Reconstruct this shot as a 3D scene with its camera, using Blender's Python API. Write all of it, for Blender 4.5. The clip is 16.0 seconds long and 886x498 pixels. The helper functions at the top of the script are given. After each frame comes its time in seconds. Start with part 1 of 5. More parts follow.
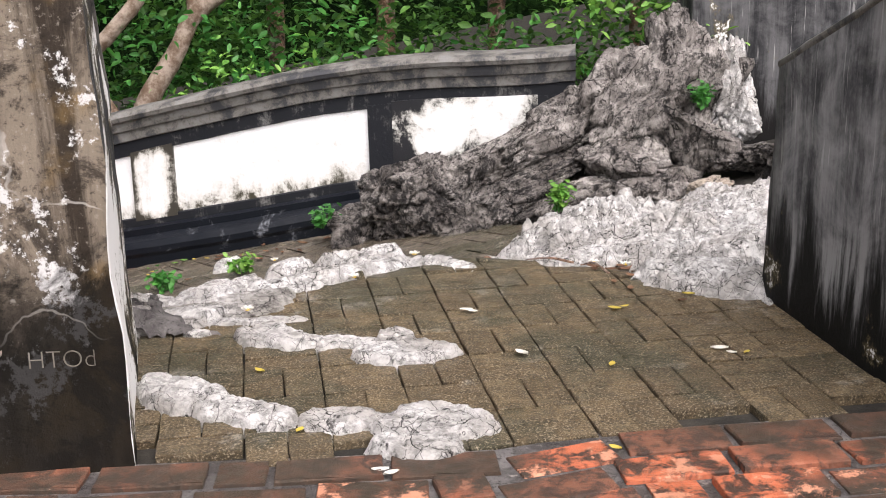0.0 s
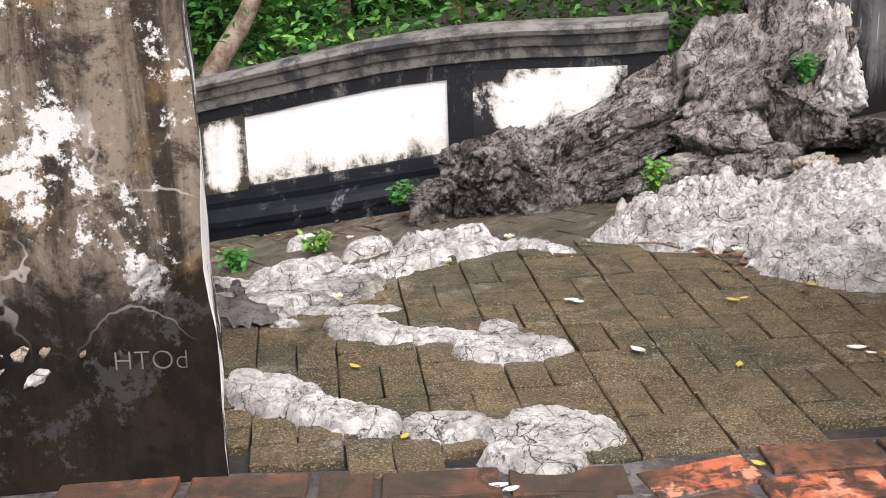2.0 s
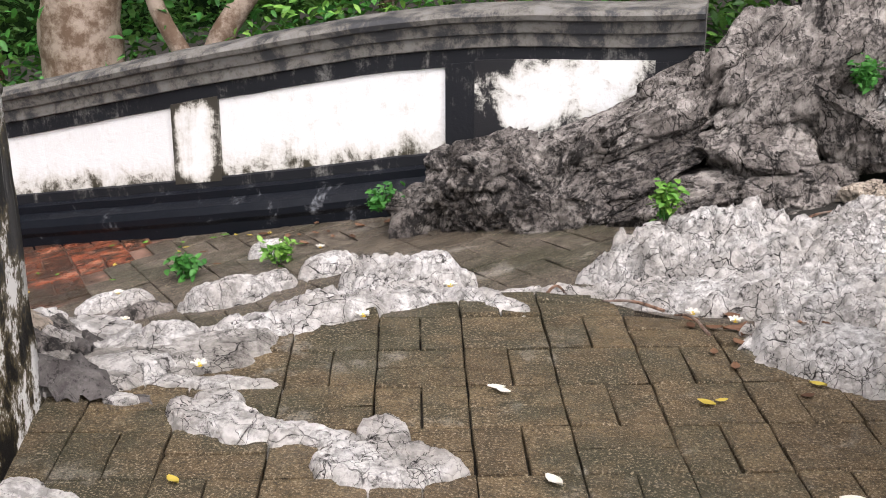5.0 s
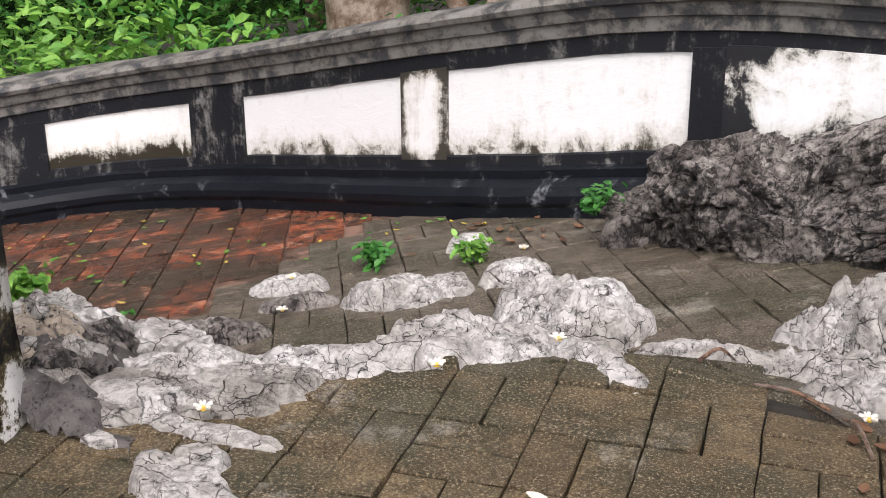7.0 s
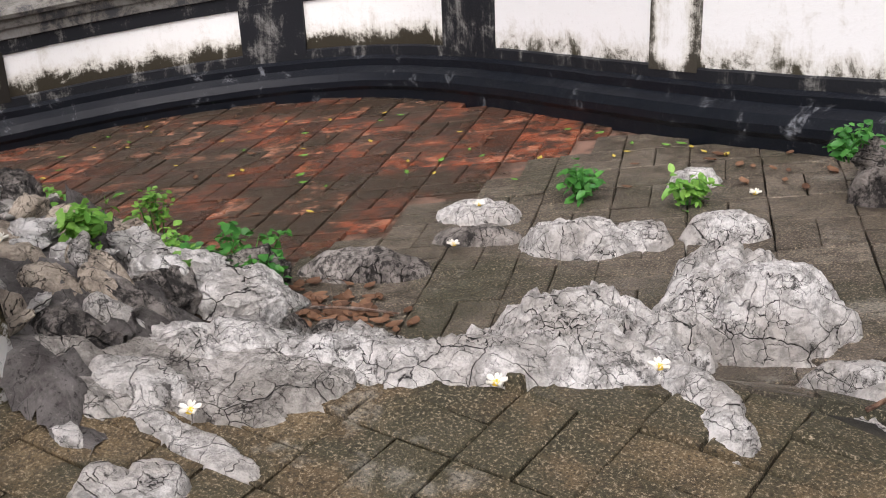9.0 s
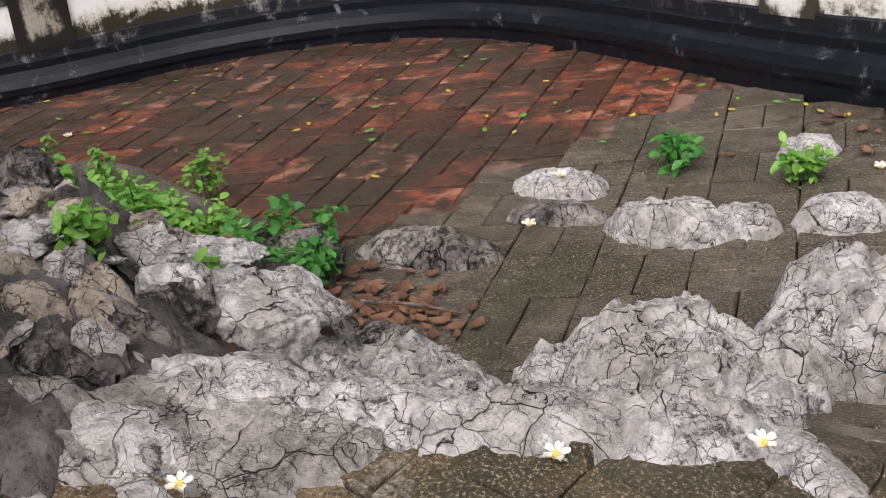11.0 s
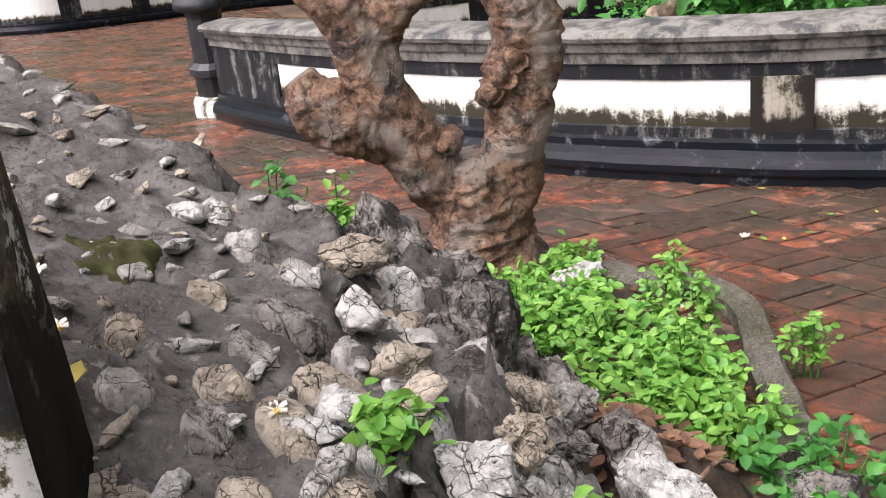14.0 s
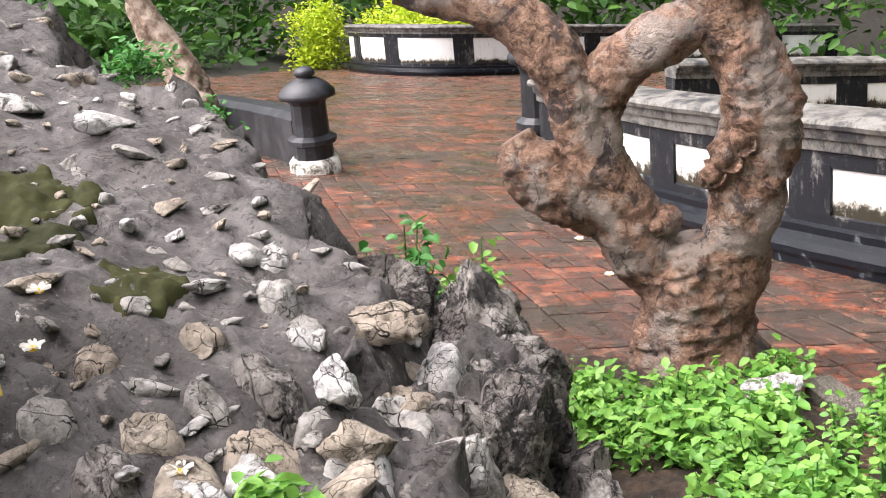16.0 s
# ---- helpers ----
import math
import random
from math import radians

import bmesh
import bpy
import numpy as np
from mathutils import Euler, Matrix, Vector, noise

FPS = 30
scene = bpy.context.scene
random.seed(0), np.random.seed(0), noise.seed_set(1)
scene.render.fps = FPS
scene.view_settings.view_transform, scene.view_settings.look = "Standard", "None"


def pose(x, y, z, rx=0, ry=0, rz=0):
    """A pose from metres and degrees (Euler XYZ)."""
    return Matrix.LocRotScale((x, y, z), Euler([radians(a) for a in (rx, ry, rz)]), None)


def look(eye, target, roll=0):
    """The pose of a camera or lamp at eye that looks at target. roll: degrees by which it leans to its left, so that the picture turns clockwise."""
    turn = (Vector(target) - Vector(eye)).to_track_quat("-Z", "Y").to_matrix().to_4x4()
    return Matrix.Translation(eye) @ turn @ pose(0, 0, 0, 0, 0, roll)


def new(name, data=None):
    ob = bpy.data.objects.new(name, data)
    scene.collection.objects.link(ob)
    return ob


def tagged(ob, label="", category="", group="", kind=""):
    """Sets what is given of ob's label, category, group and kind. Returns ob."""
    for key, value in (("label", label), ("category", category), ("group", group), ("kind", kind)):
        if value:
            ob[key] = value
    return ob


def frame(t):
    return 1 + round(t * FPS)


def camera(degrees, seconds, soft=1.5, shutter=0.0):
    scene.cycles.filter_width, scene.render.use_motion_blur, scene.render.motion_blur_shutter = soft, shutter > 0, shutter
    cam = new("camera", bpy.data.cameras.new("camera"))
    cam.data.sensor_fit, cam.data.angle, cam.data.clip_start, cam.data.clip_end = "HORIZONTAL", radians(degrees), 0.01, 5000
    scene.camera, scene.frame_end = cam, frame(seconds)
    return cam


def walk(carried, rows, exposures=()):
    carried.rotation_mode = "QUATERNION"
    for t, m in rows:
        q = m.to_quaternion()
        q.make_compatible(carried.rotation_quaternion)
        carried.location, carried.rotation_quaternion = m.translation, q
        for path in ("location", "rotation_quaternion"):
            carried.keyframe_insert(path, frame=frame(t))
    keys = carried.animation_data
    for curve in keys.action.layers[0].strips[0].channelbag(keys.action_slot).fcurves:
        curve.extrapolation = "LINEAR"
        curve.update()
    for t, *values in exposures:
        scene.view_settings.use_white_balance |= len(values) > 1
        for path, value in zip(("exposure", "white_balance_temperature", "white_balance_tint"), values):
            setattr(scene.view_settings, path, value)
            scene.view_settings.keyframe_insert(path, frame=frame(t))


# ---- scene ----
cam = camera(39.4, 16.0, 1.0)
METRES, EYE, TILT, LEAN, TURN = 6.2, 1.4, 0.0, 0.0, 0.0
ROWS = [
    (0.0, 0.0, 0.0, 0.0, -0.41, -14.98, 1.52),
    (0.5, -0.005, 0.0036, -0.0015, -0.11, -15.13, 1.51),
    (1.0, -0.0226, 0.015, -0.0041, -0.05, -15.42, 1.44),
    (1.5, -0.0285, 0.0346, -0.0038, 1.19, -16.01, 1.57),
    (2.0, -0.0292, 0.0525, -0.0033, 1.94, -16.42, 1.7),
    (2.5, -0.0336, 0.071, -0.0015, 0.86, -16.63, 1.6),
    (3.0, -0.0439, 0.0965, -0.0001, -0.88, -16.48, 1.27),
    (3.5, -0.0321, 0.1173, -0.0017, 0.18, -16.06, 1.26),
    (6.0, 0.096, 0.2976, -0.0063, 13.58, -19.94, -0.27),
    (6.5, 0.1101, 0.3314, -0.0094, 18.03, -19.93, -0.06),
    (7.0, 0.1366, 0.374, -0.0103, 25.64, -20.36, 0.36),
    (7.5, 0.1518, 0.4179, -0.0115, 32.14, -20.89, 0.12),
    (8.0, 0.1546, 0.4633, -0.0145, 36.45, -22.39, 0.27),
    (8.5, 0.1625, 0.5007, -0.0136, 40.67, -24.66, 1.41),
    (11.0, 0.1121, 0.5949, -0.0217, 47.35, -29.85, 4.08),
    (11.5, 0.096, 0.6299, -0.0266, 55.81, -30.1, 4.7),
    (12.0, 0.0799, 0.6613, -0.0317, 65.31, -29.23, 5.78),
    (12.5, 0.0678, 0.6941, -0.032, 74.57, -28.15, 6.62),
    (13.0, 0.0623, 0.7269, -0.034, 81.63, -26.69, 7.12),
    (13.5, 0.0475, 0.7499, -0.0365, 86.28, -25.34, 6.52),
    (14.0, 0.0305, 0.7646, -0.0427, 88.75, -24.01, 5.99),
    (14.5, 0.0245, 0.7925, -0.0524, 92.76, -22.03, 6.43),
    (15.0, 0.016, 0.8261, -0.0534, 98.21, -20.87, 5.64),
    (15.5, -0.0005, 0.8502, -0.058, 103.39, -19.82, 5.08),
    (16.0, -0.0173, 0.8679, -0.0608, 108.32, -19.33, 4.89),
]
EXPOSURES = [(t, stops, 6450, 17) for t, stops in ((0.0, 1.18), (7.0, 0.98), (8.5, 0.88), (11.0, 0.75), (12.5, 1.28), (14.5, 1.74), (16.0, 2.03))]
walk(cam, [(t, pose(0, 0, EYE, TILT, LEAN, TURN) @ pose(METRES * x, METRES * y, METRES * z, 90 + pitch, roll, yaw)) for t, x, y, z, yaw, pitch, roll in ROWS], EXPOSURES)

# ---- light ----
world = bpy.data.worlds.new("overcast_sky")
scene.world = world
world.use_nodes = True
wn = world.node_tree.nodes
sky = wn.new("ShaderNodeTexSky")
sky.sky_type = "NISHITA"
sky.sun_disc = False
sky.sun_elevation, sky.sun_rotation = radians(58), radians(153)
sky.air_density, sky.dust_density, sky.ozone_density = 1.0, 4.0, 1.0
wn["Background"].inputs[1].default_value = 0.15
grey = wn.new("ShaderNodeRGBToBW")
cloud = wn.new("ShaderNodeMix")
cloud.data_type = "RGBA"
cloud.inputs[0].default_value = 0.75
world.node_tree.links.new(sky.outputs[0], grey.inputs[0])
world.node_tree.links.new(sky.outputs[0], cloud.inputs[6])
world.node_tree.links.new(grey.outputs[0], cloud.inputs[7])
world.node_tree.links.new(cloud.outputs[2], wn["Background"].inputs[0])
sun = new("sun", bpy.data.lights.new("sun", "SUN"))
sun.data.energy, sun.data.angle, sun.data.color = 1.5, radians(90), (1.0, 0.96, 0.9)
sun.matrix_world = look((2.5, -5.0, 9.0), (0, 0, 0))


# ---- numbers shared by the place ----
def slope(x, y):
    """Height of the sloping brick path."""
    return 0.174 * x - 0.032 * y - 0.091


def lerp(a, b, k):
    return a + (b - a) * k


def smooth(a, b, x):
    k = np.clip((x - a) / (b - a), 0, 1)
    return k * k * (3 - 2 * k)


PERM = np.random.RandomState(7).permutation(512)
VALS = np.random.RandomState(11).rand(512)


def hash3(i, j, k):
    return PERM[(PERM[(PERM[i & 511] + j) & 511] + k) & 511]


def vnoise(p):
    """Smooth value noise, 0 to 1, of an (n, 3) array."""
    f = np.floor(p)
    i = f.astype(int)
    u = p - f
    u = u * u * u * (u * (u * 6 - 15) + 10)
    out = 0
    for a in (0, 1):
        for b in (0, 1):
            for c in (0, 1):
                w = np.abs(1 - a - u[:, 0]) * np.abs(1 - b - u[:, 1]) * np.abs(1 - c - u[:, 2])
                out = out + w * VALS[hash3(i[:, 0] + a, i[:, 1] + b, i[:, 2] + c)]
    return out


def fbm(p, octaves=4, gain=0.5, ridged=False):
    total, amp, norm = 0, 1.0, 0.0
    q = np.array(p, float)
    for _ in range(octaves):
        n = vnoise(q)
        if ridged:
            n = 1 - np.abs(2 * n - 1)
        total, norm = total + amp * n, norm + amp
        q, amp = q * 2.03 + 17.3, amp * gain
    return total / norm


def cells(p):
    """Nearest scattered point: distance, distance to the next one, a random number and the offset from it."""
    i0 = np.floor(p).astype(int)
    d1, d2, who = np.full(len(p), 9.0), np.full(len(p), 9.0), np.zeros(len(p))
    off = np.zeros((len(p), 3))
    for a in (-1, 0, 1):
        for b in (-1, 0, 1):
            for c in (-1, 0, 1):
                h = hash3(i0[:, 0] + a, i0[:, 1] + b, i0[:, 2] + c)
                q = np.stack([i0[:, 0] + a + VALS[h], i0[:, 1] + b + VALS[(h + 91) & 511], i0[:, 2] + c + VALS[(h + 203) & 511]], 1)
                d = np.linalg.norm(p - q, axis=1)
                near = d < d1
                d2 = np.where(near, d1, np.minimum(d2, d))
                who = np.where(near, VALS[(h + 37) & 511], who)
                off = np.where(near[:, None], p - q, off)
                d1 = np.where(near, d, d1)
    return d1, d2, who, off


def fracture(p, freq, warp=0.35):
    """Broken rock: the height of tilted facets, and the clefts between them."""
    q = np.asarray(p, float) * freq
    q = q + (np.stack([fbm(q * 0.9 + k * 23, 4, 0.6) for k in range(3)], 1) - 0.5) * warp * 2
    d1, d2, who, off = cells(q)
    lean = np.stack([np.cos(who * 44), np.sin(who * 44), np.sin(who * 97)], 1)
    return (who - 0.5) * 0.8 + (off * lean).sum(1) * 0.8, np.exp(-((d2 - d1) / 0.075) ** 2)


# ---- materials ----
class Nodes:
    """Short hand for building a node material."""

    def __init__(self, name):
        self.mat = bpy.data.materials.new(name)
        self.mat.use_nodes = True
        self.tree = self.mat.node_tree
        self.bsdf = self.tree.nodes["Principled BSDF"]
        self.pos = self.node("ShaderNodeNewGeometry").outputs["Position"]

    def node(self, kind, **kw):
        n = self.tree.nodes.new(kind)
        for k, v in kw.items():
            setattr(n, k, v)
        return n

    def put(self, value, socket):
        if isinstance(value, bpy.types.NodeSocket):
            self.tree.links.new(value, socket)
        elif isinstance(value, tuple) and len(value) == 3 and socket.type == "RGBA":
            socket.default_value = (*value, 1)
        else:
            socket.default_value = value

    def stretch(self, s, vec=None):
        n = self.node("ShaderNodeVectorMath", operation="MULTIPLY")
        self.put(vec or self.pos, n.inputs[0])
        n.inputs[1].default_value = s
        return n.outputs[0]

    def uv(self):
        return self.node("ShaderNodeUVMap").outputs[0]

    def split(self, vec):
        return self.node_in("ShaderNodeSeparateXYZ", vec).outputs

    def node_in(self, kind, value):
        n = self.node(kind)
        self.put(value, n.inputs[0])
        return n

    def noise(self, scale, detail=5, rough=0.6, vec=None, warp=0.0):
        n = self.node("ShaderNodeTexNoise")
        self.put(vec or self.pos, n.inputs["Vector"])
        for k, v in (("Scale", scale), ("Detail", detail), ("Roughness", rough), ("Distortion", warp)):
            n.inputs[k].default_value = v
        return n.outputs["Fac"]

    def voronoi(self, scale, feature="DISTANCE_TO_EDGE", vec=None, rand=1.0):
        n = self.node("ShaderNodeTexVoronoi", feature=feature)
        self.put(vec or self.pos, n.inputs["Vector"])
        n.inputs["Scale"].default_value = scale
        n.inputs["Randomness"].default_value = rand
        return n.outputs["Distance"]

    def warped(self, scale, amount, vec=None):
        n = self.node("ShaderNodeTexNoise")
        self.put(vec or self.pos, n.inputs["Vector"])
        n.inputs["Scale"].default_value = scale
        n.inputs["Detail"].default_value = 4
        m = self.node("ShaderNodeVectorMath", operation="MULTIPLY_ADD")
        self.tree.links.new(n.outputs["Color"], m.inputs[0])
        m.inputs[1].default_value = (amount,) * 3
        self.put(vec or self.pos, m.inputs[2])
        return m.outputs[0]

    def band(self, value, a, b, lo=0.0, hi=1.0):
        n = self.node("ShaderNodeMapRange", interpolation_type="SMOOTHSTEP")
        self.put(value, n.inputs[0])
        for i, v in enumerate((a, b, lo, hi)):
            self.put(v, n.inputs[1 + i])
        return n.outputs[0]

    def math(self, op, a, b=0.5):
        n = self.node("ShaderNodeMath", operation=op)
        self.put(a, n.inputs[0])
        self.put(b, n.inputs[1])
        return n.outputs[0]

    def mix(self, fac, a, b, mode="MIX"):
        n = self.node("ShaderNodeMix", data_type="RGBA", blend_type=mode)
        self.put(fac, n.inputs[0])
        self.put(a, n.inputs[6])
        self.put(b, n.inputs[7])
        return n.outputs[2]

    def rand(self):
        return self.node("ShaderNodeObjectInfo").outputs["Random"]

    def island(self):
        return self.node("ShaderNodeNewGeometry").outputs["Random Per Island"]

    def bump(self, height, strength=0.5, distance=0.01, before=None):
        n = self.node("ShaderNodeBump")
        n.inputs["Strength"].default_value = strength
        n.inputs["Distance"].default_value = distance
        self.put(height, n.inputs["Height"])
        if before:
            self.put(before, n.inputs["Normal"])
        return n.outputs[0]

    def done(self, color, rough=0.8, normal=None, spec=0.4, coat=0.0, trans=0.0):
        self.put(color, self.bsdf.inputs["Base Color"])
        self.put(rough, self.bsdf.inputs["Roughness"])
        self.bsdf.inputs["Specular IOR Level"].default_value = spec
        self.bsdf.inputs["Coat Weight"].default_value = coat
        if normal:
            self.put(normal, self.bsdf.inputs["Normal"])
        return self.mat


def limestone(name, pale, mid, dark, darkness, crack=9.0, wet=0.75, grainy=(1, 1, 1)):
    """Weathered limestone: pale faces, fine dark fissures, black lichen."""
    n = Nodes(name)
    base = n.stretch(grainy)
    fine = n.noise(75, 6, 0.75)
    broad = n.noise(4.0, 6, 0.65)
    blot = n.noise(13, 9, 0.75, base, 0.8)
    color = n.mix(n.band(broad, 0.36, 0.64), pale, mid)
    color = n.mix(n.band(n.noise(26, 6, 0.7, base), 0.42, 0.62, 0, 0.7), color, tuple(q * 0.5 for q in mid))
    lichen = n.band(n.math("ADD", n.math("MULTIPLY", blot, 0.7), n.math("MULTIPLY", fine, 0.3)), 0.56 - darkness, 0.63 - darkness * 0.8)
    color = n.mix(n.math("MULTIPLY", lichen, 0.9), color, dark)
    wide = n.band(n.voronoi(crack * 0.75, vec=n.warped(6, 0.12, base)), 0.0, 0.013, 1.0, 0.0)
    thin = n.band(n.voronoi(crack * 2.1, vec=n.warped(15, 0.06, base)), 0.0, 0.022, 1.0, 0.0)
    tiny = n.band(n.voronoi(crack * 5.0, vec=n.warped(30, 0.035, base)), 0.0, 0.045, 1.0, 0.0)
    lines = n.math("MULTIPLY", wide, n.band(n.noise(4, 4), 0.40, 0.56, 0.1, 1.0))
    lines = n.math("MAXIMUM", lines, n.math("MULTIPLY", thin, n.band(n.noise(7, 4), 0.42, 0.56, 0.0, 0.95)))
    lines = n.math("MAXIMUM", lines, n.math("MULTIPLY", tiny, n.band(n.noise(11, 4), 0.50, 0.62, 0.0, 0.8)))
    color = n.mix(lines, color, (0.012, 0.011, 0.01))
    color = n.mix(n.band(fine, 0.63, 0.8, 0, 0.35), color, (0.75, 0.72, 0.68))
    h = n.math("SUBTRACT", n.math("ADD", n.noise(16, 8, 0.7, base), n.math("MULTIPLY", fine, 0.4)), n.math("MULTIPLY", lines, 0.7))
    return n.done(color, n.band(fine, 0.2, 0.8, wet - 0.2, wet + 0.15), n.bump(h, 1.0, 0.035), 0.22)


white_rock = limestone("pale_limestone", (0.84, 0.82, 0.79), (0.54, 0.51, 0.47), (0.055, 0.05, 0.046), 0.012)
grey_rock = limestone("grey_limestone", (0.50, 0.46, 0.42), (0.20, 0.178, 0.16), (0.02, 0.018, 0.017), 0.07, 7.0, 0.75, (1.0, 1.0, 0.55))
dark_rock = limestone("blackened_limestone", (0.42, 0.385, 0.35), (0.17, 0.15, 0.135), (0.014, 0.013, 0.013), 0.10, 7.0, 0.55)
worn_rock = limestone("worn_grey_limestone", (0.62, 0.59, 0.55), (0.36, 0.335, 0.30), (0.07, 0.062, 0.055), 0.03)
tan_rock = limestone("tan_rubble_stone", (0.66, 0.57, 0.46), (0.42, 0.35, 0.28), (0.05, 0.042, 0.035), 0.0, 8.0)


def make_mortar():
    n = Nodes("weathered_grey_mortar")
    big, mid, fine = n.noise(1.8, 6, 0.6), n.noise(7, 8, 0.7, warp=0.6), n.noise(60, 8, 0.8)
    c = n.mix(n.band(mid, 0.40, 0.62), (0.085, 0.076, 0.072), (0.21, 0.195, 0.185))
    c = n.mix(n.band(big, 0.47, 0.60, 0, 0.7), c, (0.075, 0.067, 0.062))
    c = n.mix(n.band(fine, 0.55, 0.68, 0.0, 0.65), c, (0.36, 0.335, 0.31))
    c = n.mix(n.band(fine, 0.46, 0.37, 0.0, 0.85), c, (0.018, 0.015, 0.013))
    c = n.mix(n.band(n.noise(15, 6, 0.7), 0.60, 0.66, 0.0, 0.6), c, (0.40, 0.36, 0.32))
    vein = n.math("ABSOLUTE", n.math("SUBTRACT", n.noise(3, 6, 0.6, warp=1.0), 0.5))
    c = n.mix(n.band(vein, 0.0, 0.008, 0.8, 0.0), c, (0.02, 0.018, 0.016))
    h = n.math("ADD", n.math("MULTIPLY", mid, 1.0), n.math("MULTIPLY", fine, 0.5))
    return n.done(c, n.band(mid, 0.3, 0.7, 0.42, 0.75), n.bump(h, 1.0, 0.03), 0.3)


mortar = make_mortar()


def make_paver(name, a, b, c, wet, piece=True):
    n = Nodes(name)
    r = n.rand() if piece else n.island()
    fine, mid, big = n.noise(140, 4, 0.8), n.noise(16, 8, 0.75), n.noise(1.5, 6, 0.65, warp=0.4)
    col = n.mix(r, a, b)
    col = n.mix(n.band(mid, 0.42, 0.6, 0, 0.8), col, c)
    col = n.mix(n.band(big, 0.47, 0.60, 0, 0.8), col, (0.035, 0.036, 0.02))
    col = n.mix(n.band(n.noise(3.0, 7, 0.7), 0.58, 0.66, 0, 0.5), col, (0.30, 0.28, 0.24))
    col = n.mix(n.band(fine, 0.54, 0.63, 0, 0.85), col, (0.36, 0.30, 0.21))
    col = n.mix(n.band(fine, 0.47, 0.39, 0, 0.85), col, (0.018, 0.015, 0.01))
    rough = n.band(n.noise(2.6, 5, 0.6), 0.38, 0.6, wet, wet + 0.4)
    h = n.math("ADD", n.math("MULTIPLY", fine, 0.7), n.math("MULTIPLY", mid, 1.5))
    return n.done(col, rough, n.bump(h, 0.7, 0.010), 0.3)


paver_mat = make_paver("damp_concrete_paver", (0.092, 0.064, 0.033), (0.15, 0.108, 0.057), (0.055, 0.041, 0.022), 0.40)
paver_grey = make_paver("grey_concrete_paver", (0.075, 0.06, 0.045), (0.15, 0.125, 0.097), (0.035, 0.029, 0.021), 0.30)


def make_brick(name, piece=True, wet=0.2, worn=0.5, tone=1.0, spec=0.4):
    n = Nodes(name)
    r = n.rand() if piece else n.island()
    fine, mid, big = n.noise(120, 4, 0.7), n.noise(13, 7, 0.7, warp=0.4), n.noise(1.3, 5, 0.6)
    col = n.mix(n.band(r, 0.2, 0.9), (0.10 * tone, 0.042 * tone, 0.024 * tone), (0.27 * tone, 0.075 * tone, 0.034 * tone))
    col = n.mix(n.band(mid, 0.42, 0.58), col, (0.055, 0.032, 0.022))
    col = n.mix(n.band(big, 0.45, 0.56, 0, 0.85), col, (0.045, 0.034, 0.022))
    pale = n.math("MULTIPLY", n.band(n.noise(8, 6, 0.7), 0.53, 0.62), n.band(r, 0.45, 0.7))
    col = n.mix(n.math("MULTIPLY", pale, worn), col, (0.55, 0.25, 0.15))
    col = n.mix(n.band(fine, 0.62, 0.8, 0, 0.4), col, (0.5, 0.34, 0.26))
    rough = n.band(n.noise(2.2, 6, 0.65), 0.38, 0.66, wet, wet + 0.5)
    return n.done(col, rough, n.bump(n.math("ADD", mid, n.math("MULTIPLY", fine, 0.5)), 0.9, 0.016), spec)


brick_mat = make_brick("worn_wet_red_brick", True, 0.2, 0.5, 0.92, 0.32)
brick_far = make_brick("worn_red_brick_far", False, 0.14, 0.3, 0.9, 0.5)
brick_step = make_brick("crumbling_red_brick", True, 0.4, 1.3, 1.9)


def make_joint():
    n = Nodes("dirty_joint_mortar")
    fine, mid = n.noise(90, 5, 0.7), n.noise(7, 6, 0.65)
    c = n.mix(n.band(mid, 0.4, 0.65), (0.011, 0.01, 0.007), (0.035, 0.03, 0.023))
    c = n.mix(n.band(fine, 0.58, 0.75, 0, 0.4), c, (0.14, 0.12, 0.10))
    return n.done(c, 0.85, n.bump(fine, 0.6, 0.008), 0.4)


joint_mat = make_joint()


